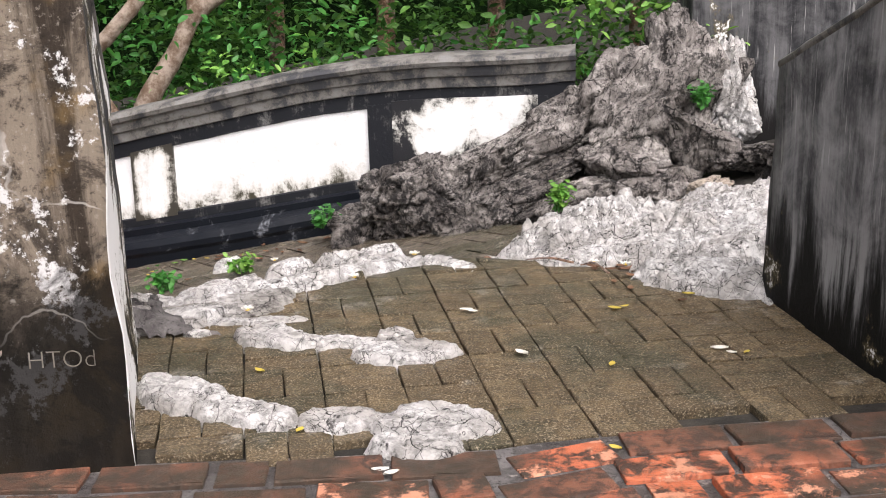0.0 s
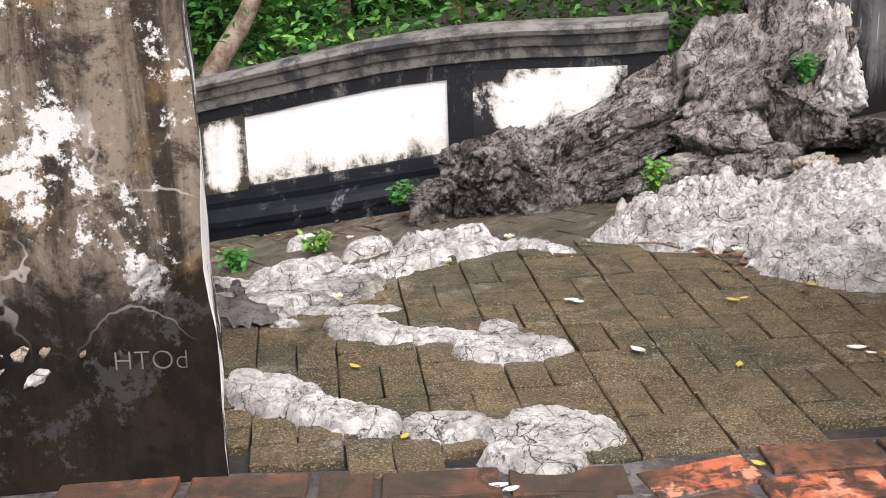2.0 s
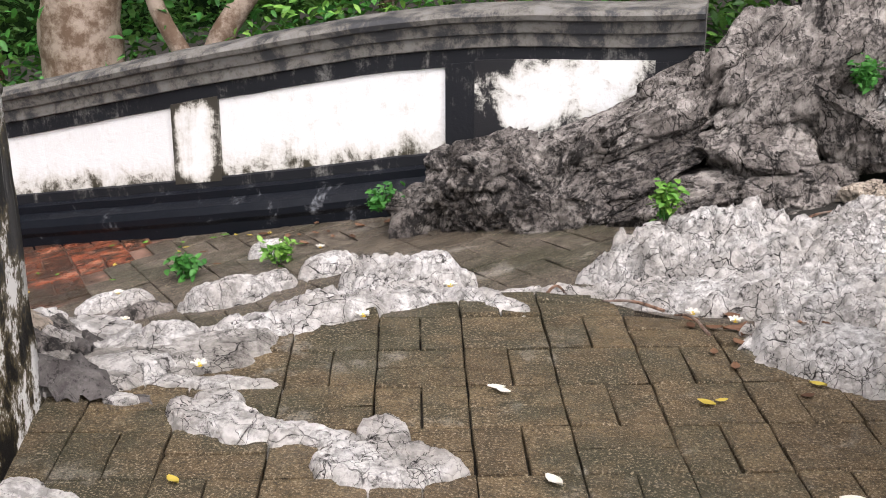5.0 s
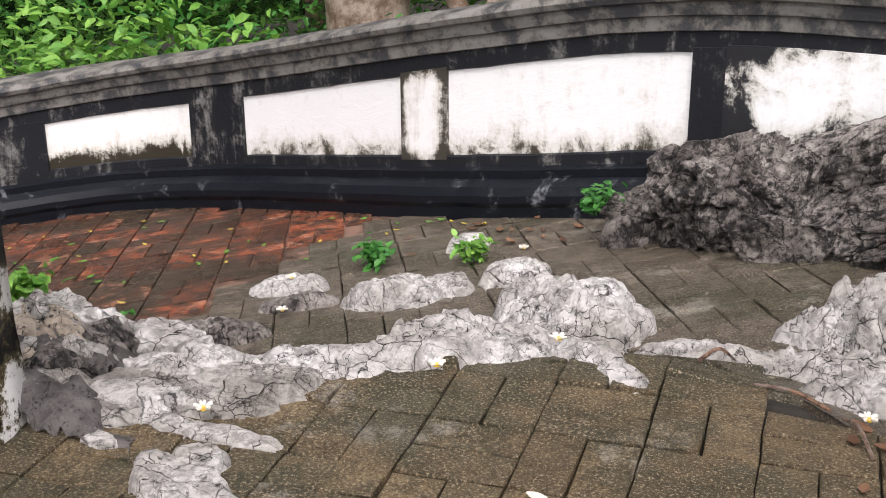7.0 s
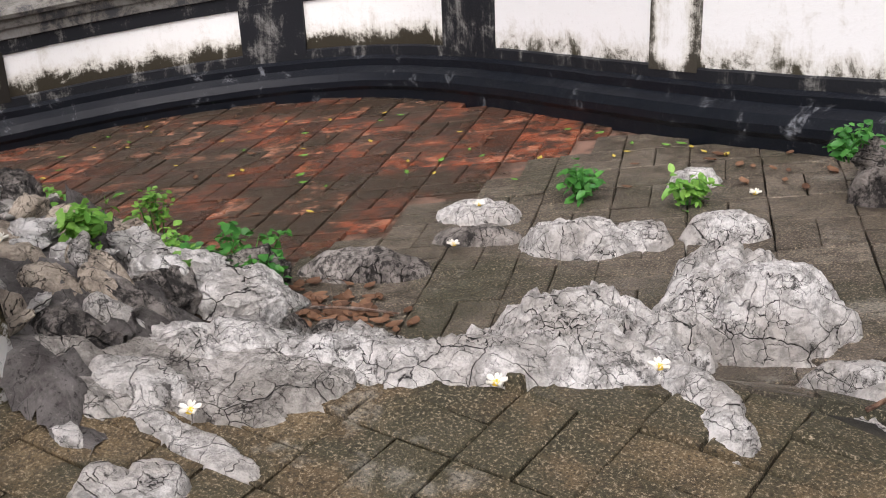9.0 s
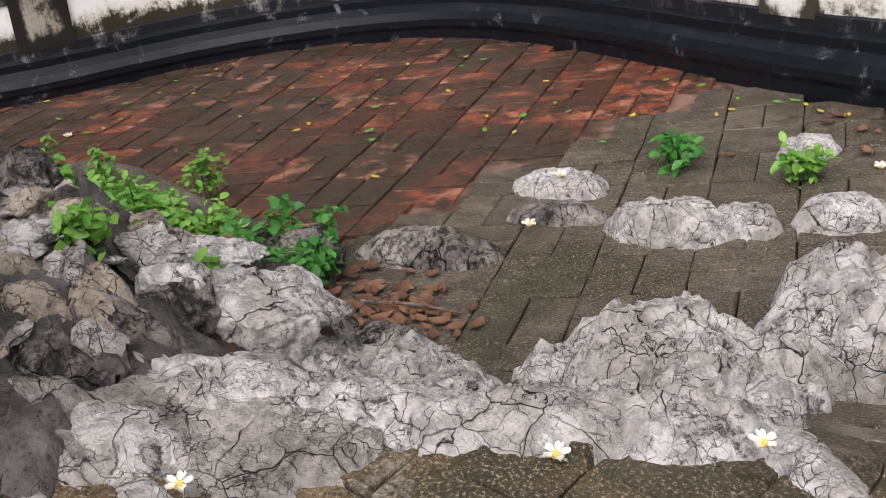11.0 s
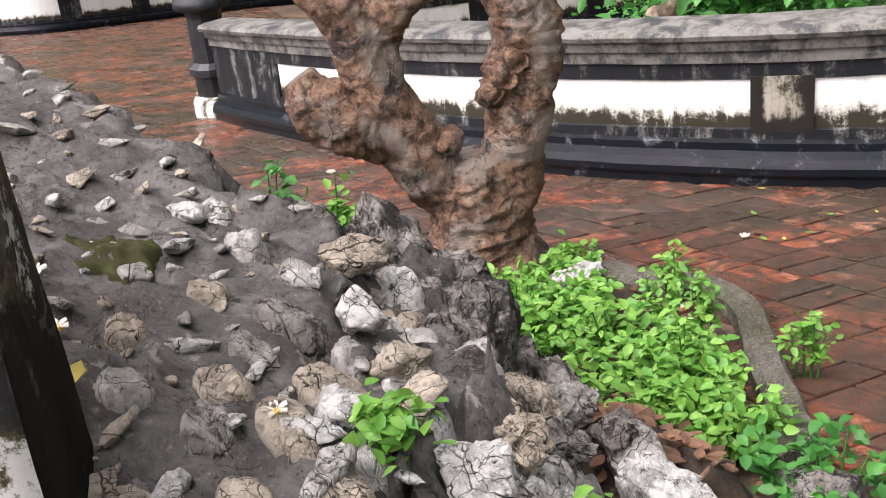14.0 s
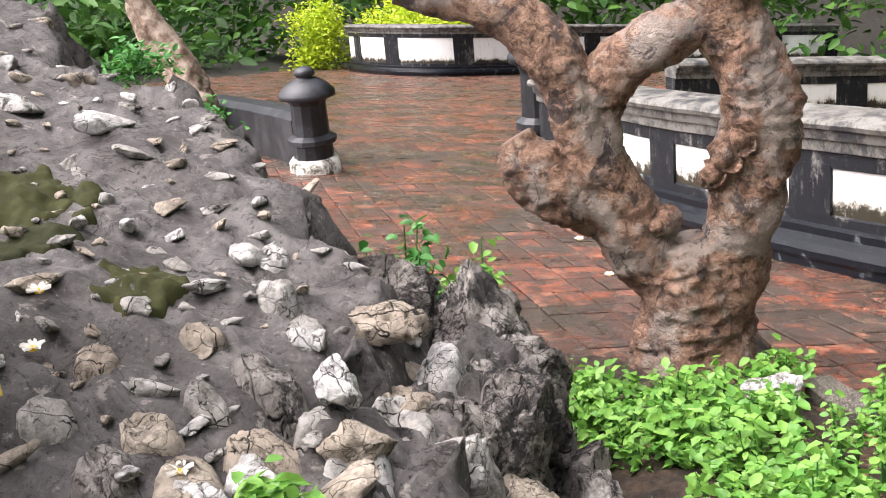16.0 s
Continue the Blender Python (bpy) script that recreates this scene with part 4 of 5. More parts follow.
def make_mound():
    xs, ys = np.arange(-6.4, -0.8, 0.02), np.arange(0.8, 5.1, 0.02)
    X, Y = np.meshgrid(xs, ys, indexing="ij")
    x, y = X.ravel(), Y.ravel()
    z, d = mound_surface(x, y)
    side = smooth(0.22, 0.02, d) * 0.22
    p3 = np.c_[x, y, z]
    shift = np.stack([fbm(p3 * 6 + 11, 4, 0.6), fbm(p3 * 6 + 47, 4, 0.6)], 1) - 0.5
    x, y = x + shift[:, 0] * side, y + shift[:, 1] * side
    face, cleft = fracture(p3, 7)
    z = z + (fbm(p3 * 9 + 5, 4, 0.6, True) - 0.6) * side * 0.2 + np.clip(face, -0.6, 0.6) * (side * 0.28 + 0.012) - cleft * (side * 0.2 + 0.006)
    faces = grid_faces(*X.shape)
    faces = faces[((d > -0.45) & ((x < -1.15) | (y > 4.12)) & ((y > 3.2) | (x < -1.9)))[faces].all(1)]
    used = np.unique(faces)
    remap = np.full(len(x), -1)
    remap[used] = np.arange(len(used))
    body = mesh_object("rubble_mound", np.c_[x, y, z][used], remap[faces], mortar)
    return tagged(body, "grey mortar mound studded with pale rubble stones", "mound")


mound = make_mound()


def mound_base(x, y):
    return np.maximum(mound_surface(x, y)[0], land(x, y)) + 0.004


for k, (x, y, rx, ry, turn, h, m, lab) in enumerate([
    (-1.30, 4.38, 0.11, 0.07, 20, 0.05, tan_rock, "flat tan stone set in dark mortar"),
    (-1.27, 4.24, 0.09, 0.06, 60, 0.05, tan_rock, "flat tan stone set in dark mortar"),
    (-1.14, 4.44, 0.09, 0.06, 30, 0.05, white_rock, "white block edged with black mortar"),
    (-1.33, 4.52, 0.13, 0.07, 15, 0.03, tan_rock, "flat tan stone set in dark mortar"),
    (-1.24, 4.47, 0.09, 0.06, 0, 0.05, tan_rock, "flat tan stone set in dark mortar"),
    (-1.20, 4.50, 0.14, 0.05, 35, 0.04, dark_rock, "black rock rim below the tan stones"),
    (-1.14, 4.34, 0.15, 0.05, 40, 0.03, dark_rock, "black rock rim below the tan stones"),
    (-1.06, 4.30, 0.14, 0.06, 35, 0.03, worn_rock, "smooth pale slab sloping to the paving"),
    (-0.93, 4.36, 0.10, 0.05, 10, 0.03, white_rock, "white rock worn level with the paving"),
    (-1.52, 4.42, 0.10, 0.07, 30, 0.03, tan_rock, "broad tan stone on the mound"),
    (-1.66, 4.48, 0.11, 0.09, 10, 0.03, tan_rock, "broad tan stone on the mound"),
    (-1.45, 4.52, 0.05, 0.08, 20, 0.03, white_rock, "white stone on the mound's edge"),
    (-1.85, 4.40, 0.09, 0.06, 80, 0.05, grey_rock, "grey stone set in the mound"),
    (-1.62, 4.30, 0.08, 0.06, 40, 0.05, tan_rock, "tan stone set in the mound"),
    (-1.80, 4.52, 0.10, 0.07, 30, 0.04, worn_rock, "pale stone on the mound's edge"),
    (-1.48, 4.30, 0.08, 0.06, 0, 0.05, grey_rock, "brown stone set in the mound"),
    (-1.95, 4.60, 0.11, 0.07, 20, 0.05, white_rock, "whitish rubble stone on the mound's rim"),
    (-2.08, 4.56, 0.08, 0.06, 60, 0.05, tan_rock, "tan stone set in the mound's edge"),
    (-2.22, 4.58, 0.10, 0.06, 10, 0.05, white_rock, "whitish rubble stone on the mound's rim"),
    (-1.70, 4.62, 0.12, 0.07, 15, 0.05, white_rock, "whitish rubble stone on the mound's rim"),
    (-1.58, 4.58, 0.07, 0.05, 70, 0.04, white_rock, "whitish rubble stone on the mound's rim"),
    (-2.02, 4.40, 0.07, 0.05, 30, 0.04, worn_rock, "pale stone pressed into grey mortar"),
    (-1.74, 4.34, 0.07, 0.05, 50, 0.04, worn_rock, "pale stone pressed into grey mortar"),
    (-1.92, 4.24, 0.06, 0.05, 10, 0.04, tan_rock, "tan stone set in the mound"),
    (-2.14, 4.28, 0.08, 0.05, 35, 0.04, worn_rock, "pale stone pressed into grey mortar"),
    (-2.35, 4.44, 0.08, 0.06, 80, 0.05, worn_rock, "pale stone pressed into grey mortar"),
    (-2.30, 4.20, 0.07, 0.05, 20, 0.04, white_rock, "whitish stone pressed into grey mortar"),
    (-2.50, 4.30, 0.08, 0.05, 60, 0.04, tan_rock, "tan stone set in the mound"),
    (-1.56, 4.16, 0.07, 0.06, 40, 0.03, worn_rock, "pale stone pressed into grey mortar"),
    (-1.76, 4.12, 0.06, 0.05, 0, 0.03, tan_rock, "tan stone set in the mound"),
]):
    rock("embedded_stone", lab, outcrop("embedded_stone", [(x, y, rx * 0.72, ry * 0.72, turn, h * 0.55)], mound_base, 0.006, m, 300 + k, 0.02, 0.04, dome=0.3, edge=0.16), "stone", "stones set in the mound's foot")


for k, (x, y, z, size, turn, m) in enumerate([
    (-2.40, 4.67, -0.16, (0.28, 0.17, 0.27), 20, dark_rock), (-2.14, 4.73, -0.15, (0.25, 0.14, 0.23), 5, dark_rock), (-2.60, 4.52, -0.17, (0.25, 0.20, 0.28), 50, dark_rock), (-2.72, 4.26, -0.12, (0.24, 0.20, 0.30), 60, dark_rock),
    (-1.32, 4.68, -0.01, (0.13, 0.09, 0.09), 30, white_rock), (-1.50, 4.72, -0.03, (0.14, 0.10, 0.10), 15, white_rock),
    (-1.70, 4.74, -0.07, (0.15, 0.09, 0.10), 40, tan_rock), (-1.90, 4.72, -0.06, (0.12, 0.09, 0.10), 75, white_rock),
    (-1.42, 4.84, -0.17, (0.15, 0.10, 0.10), 10, white_rock), (-1.60, 4.90, -0.23, (0.20, 0.10, 0.10), 28, white_rock),
    (-1.82, 4.86, -0.20, (0.12, 0.10, 0.09), 60, grey_rock), (-2.02, 4.82, -0.20, (0.14, 0.10, 0.10), 5, tan_rock),
    (-1.52, 5.04, -0.30, (0.22, 0.10, 0.10), 12, dark_rock), (-1.80, 5.06, -0.30, (0.16, 0.09, 0.08), 35, white_rock),
    (-2.05, 5.02, -0.32, (0.11, 0.08, 0.07), 80, grey_rock), (-2.20, 4.90, -0.28, (0.11, 0.08, 0.08), 20, grey_rock),
    (-2.02, 5.44, -0.55, (0.24, 0.11, 0.13), 15, dark_rock), (-1.20, 4.80, -0.12, (0.22, 0.15, 0.15), 20, white_rock), (-1.36, 4.93, -0.22, (0.20, 0.13, 0.13), 40, white_rock), (-1.28, 4.66, -0.04, (0.14, 0.10, 0.10), 70, dark_rock),
]):
    rock("bank_rock", "cracked limestone rock in the bank below the mound", boulder("bank_rock", (x, y, z), size, (0, 0, turn), 0.12, m, 400 + k, 5, 0.12), "rock", "rocks in the bank")


# ---- frangipani tree ----
tree = empty("frangipani_tree", "old gnarled frangipani tree with a forked knobbly brown trunk", "tree")
tube("trunk", [(-4.36, 4.80, -1.25), (-4.36, 4.80, -0.98), (-4.36, 4.79, -0.78), (-4.36, 4.77, -0.60), (-4.36, 4.74, -0.50)], [0.36, 0.26, 0.20, 0.17, 0.11], bark_mat, tree, 56, 26, 0.24, 8, 1)
tube("limb", [(-4.36, 4.74, -0.72), (-4.34, 4.60, -0.50), (-4.32, 4.46, -0.22), (-4.31, 4.39, 0.03), (-4.30, 4.31, 0.22), (-4.29, 4.15, 0.36), (-4.22, 3.8, 0.48)], [0.12, 0.125, 0.12, 0.105, 0.10, 0.085, 0.07], bark_mat, tree, 44, 24, 0.22, 8, 2)
tube("limb", [(-4.36, 4.86, -0.78), (-4.37, 4.95, -0.46), (-4.38, 5.00, -0.2), (-4.38, 5.03, 0.01), (-4.37, 4.97, 0.19), (-4.36, 4.89, 0.34), (-4.3, 4.8, 0.8)], [0.13, 0.12, 0.135, 0.14, 0.12, 0.11, 0.10], bark_mat, tree, 44, 24, 0.24, 8, 3)
tube("limb", [(-4.33, 4.44, -0.06), (-4.33, 4.50, 0.10), (-4.34, 4.62, 0.20), (-4.36, 4.85, 0.32), (-4.4, 5.0, 0.45)], [0.09, 0.10, 0.095, 0.09, 0.08], bark_mat, tree, 40, 22, 0.2, 8, 4)
tube("limb", [(-4.34, 4.70, -0.56), (-4.32, 4.60, -0.42), (-4.30, 4.52, -0.25), (-4.31, 4.49, -0.05), (-4.32, 4.47, 0.08)], [0.07, 0.065, 0.06, 0.06, 0.06], bark_mat, tree, 32, 20, 0.2, 9, 6)
tube("burl", [(-4.33, 4.5, -0.36), (-4.31, 4.36, -0.30), (-4.3, 4.22, -0.20), (-4.3, 4.16, -0.10)], [0.10, 0.13, 0.12, 0.06], bark_mat, tree, 40, 20, 0.26, 8, 5)
for k, (y, z, r) in enumerate([(4.93, -0.17, 0.06), (4.99, -0.10, 0.06), (4.89, -0.23, 0.05), (4.69, -0.42, 0.04)]):
    tube("knot", [(-4.34, y, z), (-4.285, y, z), (-4.255, y - 0.01, z + 0.01), (-4.235, y, z + 0.01)], [r * 1.3, r, r * 0.75, r * 0.2], bark_mat, tree, 18, 8, 0.55, 18, 10 + k)


# ---- bollards ----
def lathe(name, rings, centre, material, parent, sides=8, label="", turn=0.0):
    bm = bmesh.new()
    prev = None
    for r, z in rings:
        cur = [bm.verts.new((centre[0] + r * math.cos(2 * math.pi * i / sides + turn), centre[1] + r * math.sin(2 * math.pi * i / sides + turn), centre[2] + z)) for i in range(sides)]
        if prev:
            for i in range(sides):
                bm.faces.new((prev[i], prev[(i + 1) % sides], cur[(i + 1) % sides], cur[i]))
        prev = cur
    bm.faces.new(prev)
    return part(name, bm, material, parent, label, sides > 12)


def bollard(x, y, tall=1.0):
    z = slope(x, y)
    b = empty("gate_post", "dark stone gate post with a domed cap and finial", "post", "gate posts on the path")
    up = lambda rings: [(r, h * tall) for r, h in rings]
    lathe("base", up([(0.22, -0.1), (0.22, 0.10), (0.19, 0.14)]), (x, y, z), panel_white, b, 20)
    lathe("shaft", up([(0.17, 0.14), (0.17, 0.25), (0.21, 0.27), (0.21, 0.31), (0.155, 0.34), (0.15, 0.60), (0.17, 0.64)]), (x, y, z), post_black, b, 12)
    lathe("cap", up([(0.17, 0.64), (0.24, 0.66), (0.24, 0.70), (0.17, 0.77), (0.10, 0.81), (0.06, 0.82), (0.085, 0.84), (0.085, 0.88), (0.05, 0.905), (0.01, 0.91)]), (x, y, z), post_black, b, 20)
    return b


bollard(-9.35, 0.93)
bollard(-10.1, 2.72, 1.45)



# ---- woods behind the walls ----
def foliage(name, label, boxes, per, size, material, seed, clump=0.28, width=0.45):
    """A bank of leaves gathered in clumps, with gaps between them."""
    r = np.random.RandomState(seed)
    pts = []
    for (x0, x1), (y0, y1), (z0, z1), count in boxes:
        c = np.c_[r.uniform(x0, x1, count), r.uniform(y0, y1, count), r.uniform(z0, z1, count)]
        q = np.repeat(c, per, 0)
        pts.append(q + r.normal(size=q.shape) * clump)
    pts = np.concatenate(pts)
    return tagged(leaf_cloud(name, pts, r.uniform(0.5, 1.25, len(pts)) * size, material, None, seed, width), label, "foliage", kind="stuff")


foliage("forest_foliage", "dense dark green forest leaves behind the wall", [((-9, 3), (10.5, 13), (-2.5, 3.2), 420), ((-16, -8), (7.5, 12), (-4, 1.5), 220), ((2, 8), (8.8, 12), (-0.5, 4), 120)], 110, 0.115, leaf_dark, 1)
foliage("forest_foliage", "mid green forest leaves catching the light", [((-8, 3), (9.6, 11), (-1.5, 2.6), 130), ((-14, -7.4), (6.6, 8), (-2.5, 0.5), 60)], 70, 0.10, leaf_deep, 2)
foliage("wall_shrub", "bright green shrub leaves above the coping", [((-6.6, -3.2), (8.7, 9.6), (-1.2, -0.1), 34)], 50, 0.125, leaf_fresh, 3, 0.2)
foliage("wall_shrub", "bright green sprigs above the coping and rocks", [((-2.0, -0.9), (8.3, 8.8), (0.0, 0.48), 6), ((0.9, 1.9), (7.6, 8.1), (0.4, 1.0), 12)], 40, 0.07, leaf_fresh, 4, 0.11)
foliage("wall_shrub", "dark broad-leaved shrub behind the curved wall", [((-9.5, -7.2), (5.9, 7.2), (-1.8, 0.3), 34)], 70, 0.16, leaf_deep, 6, 0.22)
foliage("lime_hedge", "lime green clipped hedge beside the far path", [((-30.5, -28.6), (-8.6, -7.9), (-4.9, -3.5), 26), ((-30.5, -28.0), (-6.4, -3.5), (-4.4, -3.5), 40)], 230, 0.12, leaf_lime, 7, 0.22)
foliage("far_foliage", "dark bank of leaves along the far path", [((-42, -32), (-22, 10), (-6, 2), 500), ((-30, -20), (-19, -11), (-5, -0.5), 160)], 40, 0.5, leaf_dark, 8, 0.8)
# Sheet behind the leaves, its colour darkened so the gaps look shaded.
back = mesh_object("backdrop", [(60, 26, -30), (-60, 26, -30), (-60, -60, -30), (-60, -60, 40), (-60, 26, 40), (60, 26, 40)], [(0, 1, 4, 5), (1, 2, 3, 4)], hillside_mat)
tagged(back, "wooded hillside coloured near-black as the shade between the leaves", "backdrop", kind="structure")


def wood_tree(label, trunk, radii, branches, seed, material):
    t = empty("forest_tree", label, "tree", "trees behind the wall")
    tube("trunk", trunk, radii, material, t, 16, 10, 0.12, 4, seed)
    for k, (pts, rad) in enumerate(branches):
        tube("branch", pts, rad, material, t, 12, 10, 0.12, 5, seed + k + 1)
    return t


def make_pale_bark():
    n = Nodes("pale_mottled_bark")
    m, f = n.noise(7, 7, 0.7), n.noise(40, 6, 0.75)
    c = n.mix(n.band(m, 0.4, 0.62), (0.13, 0.085, 0.055), (0.36, 0.29, 0.23))
    return n.done(n.mix(n.band(f, 0.6, 0.75, 0, 0.4), c, (0.55, 0.5, 0.45)), 0.8, n.bump(f, 0.7, 0.01), 0.3)


pale_bark = make_pale_bark()
wood_tree("slender tree with pale leaning limbs behind the wall", [(-2.5, 9.8, -2.2), (-2.45, 9.75, -0.6), (-2.3, 9.7, 0.02), (-2.05, 9.75, 0.42), (-1.88, 9.8, 0.72), (-1.55, 9.8, 0.95), (-1.0, 9.8, 1.3)], [0.13, 0.11, 0.09, 0.075, 0.07, 0.06, 0.05], [([(-1.9, 9.8, 0.68), (-1.9, 9.82, 0.9), (-1.95, 9.85, 1.4)], [0.05, 0.045, 0.035]), ([(-2.45, 9.75, -0.3), (-2.75, 9.7, 0.35), (-2.55, 9.65, 0.57), (-2.3, 9.7, 0.85), (-2.0, 9.7, 1.3)], [0.07, 0.06, 0.06, 0.055, 0.045])], 61, pale_bark)
wood_tree("thick grey-brown trunk behind the wall", [(-3.45, 10.0, -3.0), (-3.42, 9.95, -1.2), (-3.38, 9.9, 0.0), (-3.3, 9.9, 1.4), (-3.2, 9.9, 3.0)], [0.40, 0.31, 0.29, 0.26, 0.22], [], 71, pale_bark)
wood_tree("leaning trunk behind the curved wall", [(-9.2, 6.1, -2.8), (-8.8, 6.15, -1.7), (-8.5, 6.3, -1.1), (-8.3, 6.7, -0.4), (-8.35, 6.8, 0.3), (-8.6, 6.8, 1.4)], [0.2, 0.17, 0.15, 0.14, 0.13, 0.11], [], 81, pale_bark)
for k, (x, y) in enumerate([(-0.6, 12.2), (0.5, 12.8), (-5.5, 12.5), (-1.8, 13.2), (1.9, 12.5)]):
    wood_tree("thin dark forest trunk", [(x, y, -4), (x + 0.1, y, 0), (x + 0.15, y, 3), (x + 0.3, y, 6)], [0.1, 0.09, 0.08, 0.06], [], 90 + k, bark_mat)


# ---- rubble stones in the mound ----
def stone_mesh(seed, material):
    ob = boulder("stone", (0, 0, 0), (1, 0.75, 0.6), (0, 0, 0), 0.16, material, seed, 3, 0.16, 22)
    me = ob.data
    bpy.data.objects.remove(ob)
    return me


stone_kinds = [stone_mesh(200 + k, m) for k, m in enumerate([tan_rock, white_rock, worn_rock, tan_rock, worn_rock, white_rock, tan_rock, white_rock])]
rng = np.random.RandomState(21)
placed = []
tries = 0
surface = mound.data.vertices
mverts = np.array([v.co[:] for v in surface])


def on_mound(x, y):
    k = np.argmin((mverts[:, 0] - x) ** 2 + (mverts[:, 1] - y) ** 2)
    return mverts[k, 2]


while len(placed) < 290 and tries < 9000:
    tries += 1
    x, y = rng.uniform(-3.6, -1.15), rng.uniform(2.8, 4.62)
    _, d = mound_height(np.array([x]), np.array([y]))
    if d[0] < 0.0:
        continue
    s = rng.choice([0.022, 0.034, 0.048, 0.066, 0.09], p=[0.22, 0.28, 0.27, 0.16, 0.07])
    if d[0] < 0.25:
        s *= 1.35
    if any((x - a) ** 2 + (y - b) ** 2 < (s + c) ** 2 * 1.1 for a, b, c in placed):
        continue
    placed.append((x, y, s))
    ob = new("stone", stone_kinds[rng.randint(len(stone_kinds))])
    ob.parent = mound
    ob.matrix_basis = pose(x, y, on_mound(x, y) + s * 0.16, rng.uniform(-25, 25), rng.uniform(-25, 25), rng.uniform(0, 360)) @ Matrix.Diagonal((s * rng.uniform(0.9, 1.5), s * rng.uniform(0.7, 1.2), s * rng.uniform(0.7, 1.1), 1))

moss_mat = make_leaf("damp_moss", (0.018, 0.022, 0.006), (0.05, 0.052, 0.012), 0.9)
for k, (x, y, rx, ry, turn) in enumerate([(-2.04, 4.04, 0.11, 0.06, 20), (-2.30, 3.58, 0.14, 0.16, 40), (-2.10, 3.74, 0.09, 0.07, 0)]):
    tagged(outcrop("moss", [(x, y, rx, ry, turn, 0.006)], mound_base, 0.008, moss_mat, 90 + k, 0.02, 0.03, edge=0.55, dome=0.2), "dark green moss patch on grey mortar", "moss", "moss on the mound")

# ---- planting bed ----
bed = outcrop("planting_bed", [(-3.0, 5.05, 0.75, 0.42, 5, 0.10), (-3.75, 5.0, 0.45, 0.35, 20, 0.08), (-2.15, 5.02, 0.46, 0.30, -10, 0.26), (-1.66, 4.94, 0.34, 0.24, 0, 0.28), (-1.34, 4.76, 0.24, 0.18, 0, 0.24), (-3.9, 4.6, 0.5, 0.3, 40, 0.06)], land, 0.022, soil_mat, 61, 0.03, 0.03, dome=0.9)
bed_verts = np.array([v.co[:] for v in bed.data.vertices])
tagged(bed, "dark planting bed strewn with dead leaves", "soil", kind="structure")
kerb_line = Line([(-2.30, 5.48), (-2.6, 5.53), (-3.0, 5.57), (-3.4, 5.63), (-3.62, 5.63), (-3.80, 5.55), (-3.92, 5.36), (-4.12, 5.24)])
kerb = sweep("planter_kerb", kerb_line, 0, kerb_line.length, lambda s: [(0.05, -0.05), (0.055, 0.06), (0.035, 0.08), (-0.035, 0.08), (-0.05, 0.065), (-0.05, -0.05)], make_paver("worn_concrete_kerb", (0.11, 0.10, 0.088), (0.14, 0.13, 0.115), (0.06, 0.054, 0.046), 0.5), None, 0.04, wear=0.012)
tagged(kerb, "worn grey concrete kerb round the planting bed", "kerb", kind="structure")


def plant(name, label, x, y, z, spread, height, stems, leaflets, size, material, seed, group=""):
    """A leafy weed: bent stems with pairs of leaflets along them."""
    r = np.random.RandomState(seed)
    thing = empty(name, label, "plant", group)
    tips = []
    verts, faces = [], []
    for k in range(stems):
        a = r.uniform(0, 2 * np.pi)
        reach = spread * math.sqrt(r.uniform(0.02, 1))
        top = height * r.uniform(0.5, 1.0) * (1.15 - 0.5 * reach / max(spread, 0.01))
        end = np.array([x + math.cos(a) * reach, y + math.sin(a) * reach, z + top])
        root = np.array([x + math.cos(a) * reach * 0.55, y + math.sin(a) * reach * 0.55, z - 0.04])
        prev = None
        for i in range(7):
            f = i / 6
            q = lerp(root, end, f) + np.array([0, 0, 0.12 * height * math.sin(f * 3.1)])
            rad = 0.0035 * (1.2 - 0.7 * f)
            ring = []
            for j in range(4):
                ring.append(len(verts))
                verts.append((q[0] + rad * math.cos(j * 1.571), q[1] + rad * math.sin(j * 1.571), q[2]))
            if prev:
                for j in range(4):
                    faces.append((prev[j], prev[(j + 1) % 4], ring[(j + 1) % 4], ring[j]))
            prev = ring
            if f > 0.3:
                tips += [q + r.normal(size=3) * size * 0.45 for _ in range(leaflets)]
    mesh_object("stalk", verts, faces, leaf_deep, thing)["kind"] = "stuff"
    tips = np.array(tips)
    leaf_cloud("leaves", tips, r.uniform(0.6, 1.2, len(tips)) * size, material, thing, seed, 0.62, 0.55)
    return thing


beds = "weeds in the planting bed"
k = 0
for x, y, s, h in [(-2.5, 5.2, 0.13, 0.13), (-2.75, 5.12, 0.17, 0.17), (-3.0, 5.15, 0.18, 0.2), (-3.25, 5.0, 0.18, 0.2), (-2.7, 5.32, 0.13, 0.13), (-3.2, 4.78, 0.15, 0.18), (-3.5, 4.85, 0.16, 0.18), (-2.95, 5.32, 0.14, 0.14), (-3.6, 5.1, 0.1, 0.12), (-3.55, 4.6, 0.14, 0.14), (-2.45, 5.36, 0.12, 0.12)]:
    plant("weed", "low bright green leafy weed in the planting bed", x, y, float(land(x, y)) + 0.06, s * 1.1, h, 22, 4, 0.043, leaf_fresh, 300 + k, beds)
    k += 1
for x, y in [(-3.76, 5.45), (-3.45, 5.35), (-3.3, 5.45), (-2.94, 5.68), (-2.75, 5.3)]:
    plant("tall_weed", "upright yellow-green weed sprig with small leaves", x, y, float(land(x, y)) + 0.03, 0.06, 0.26, 5, 5, 0.035, leaf_fresh, 320 + k, beds)
    k += 1
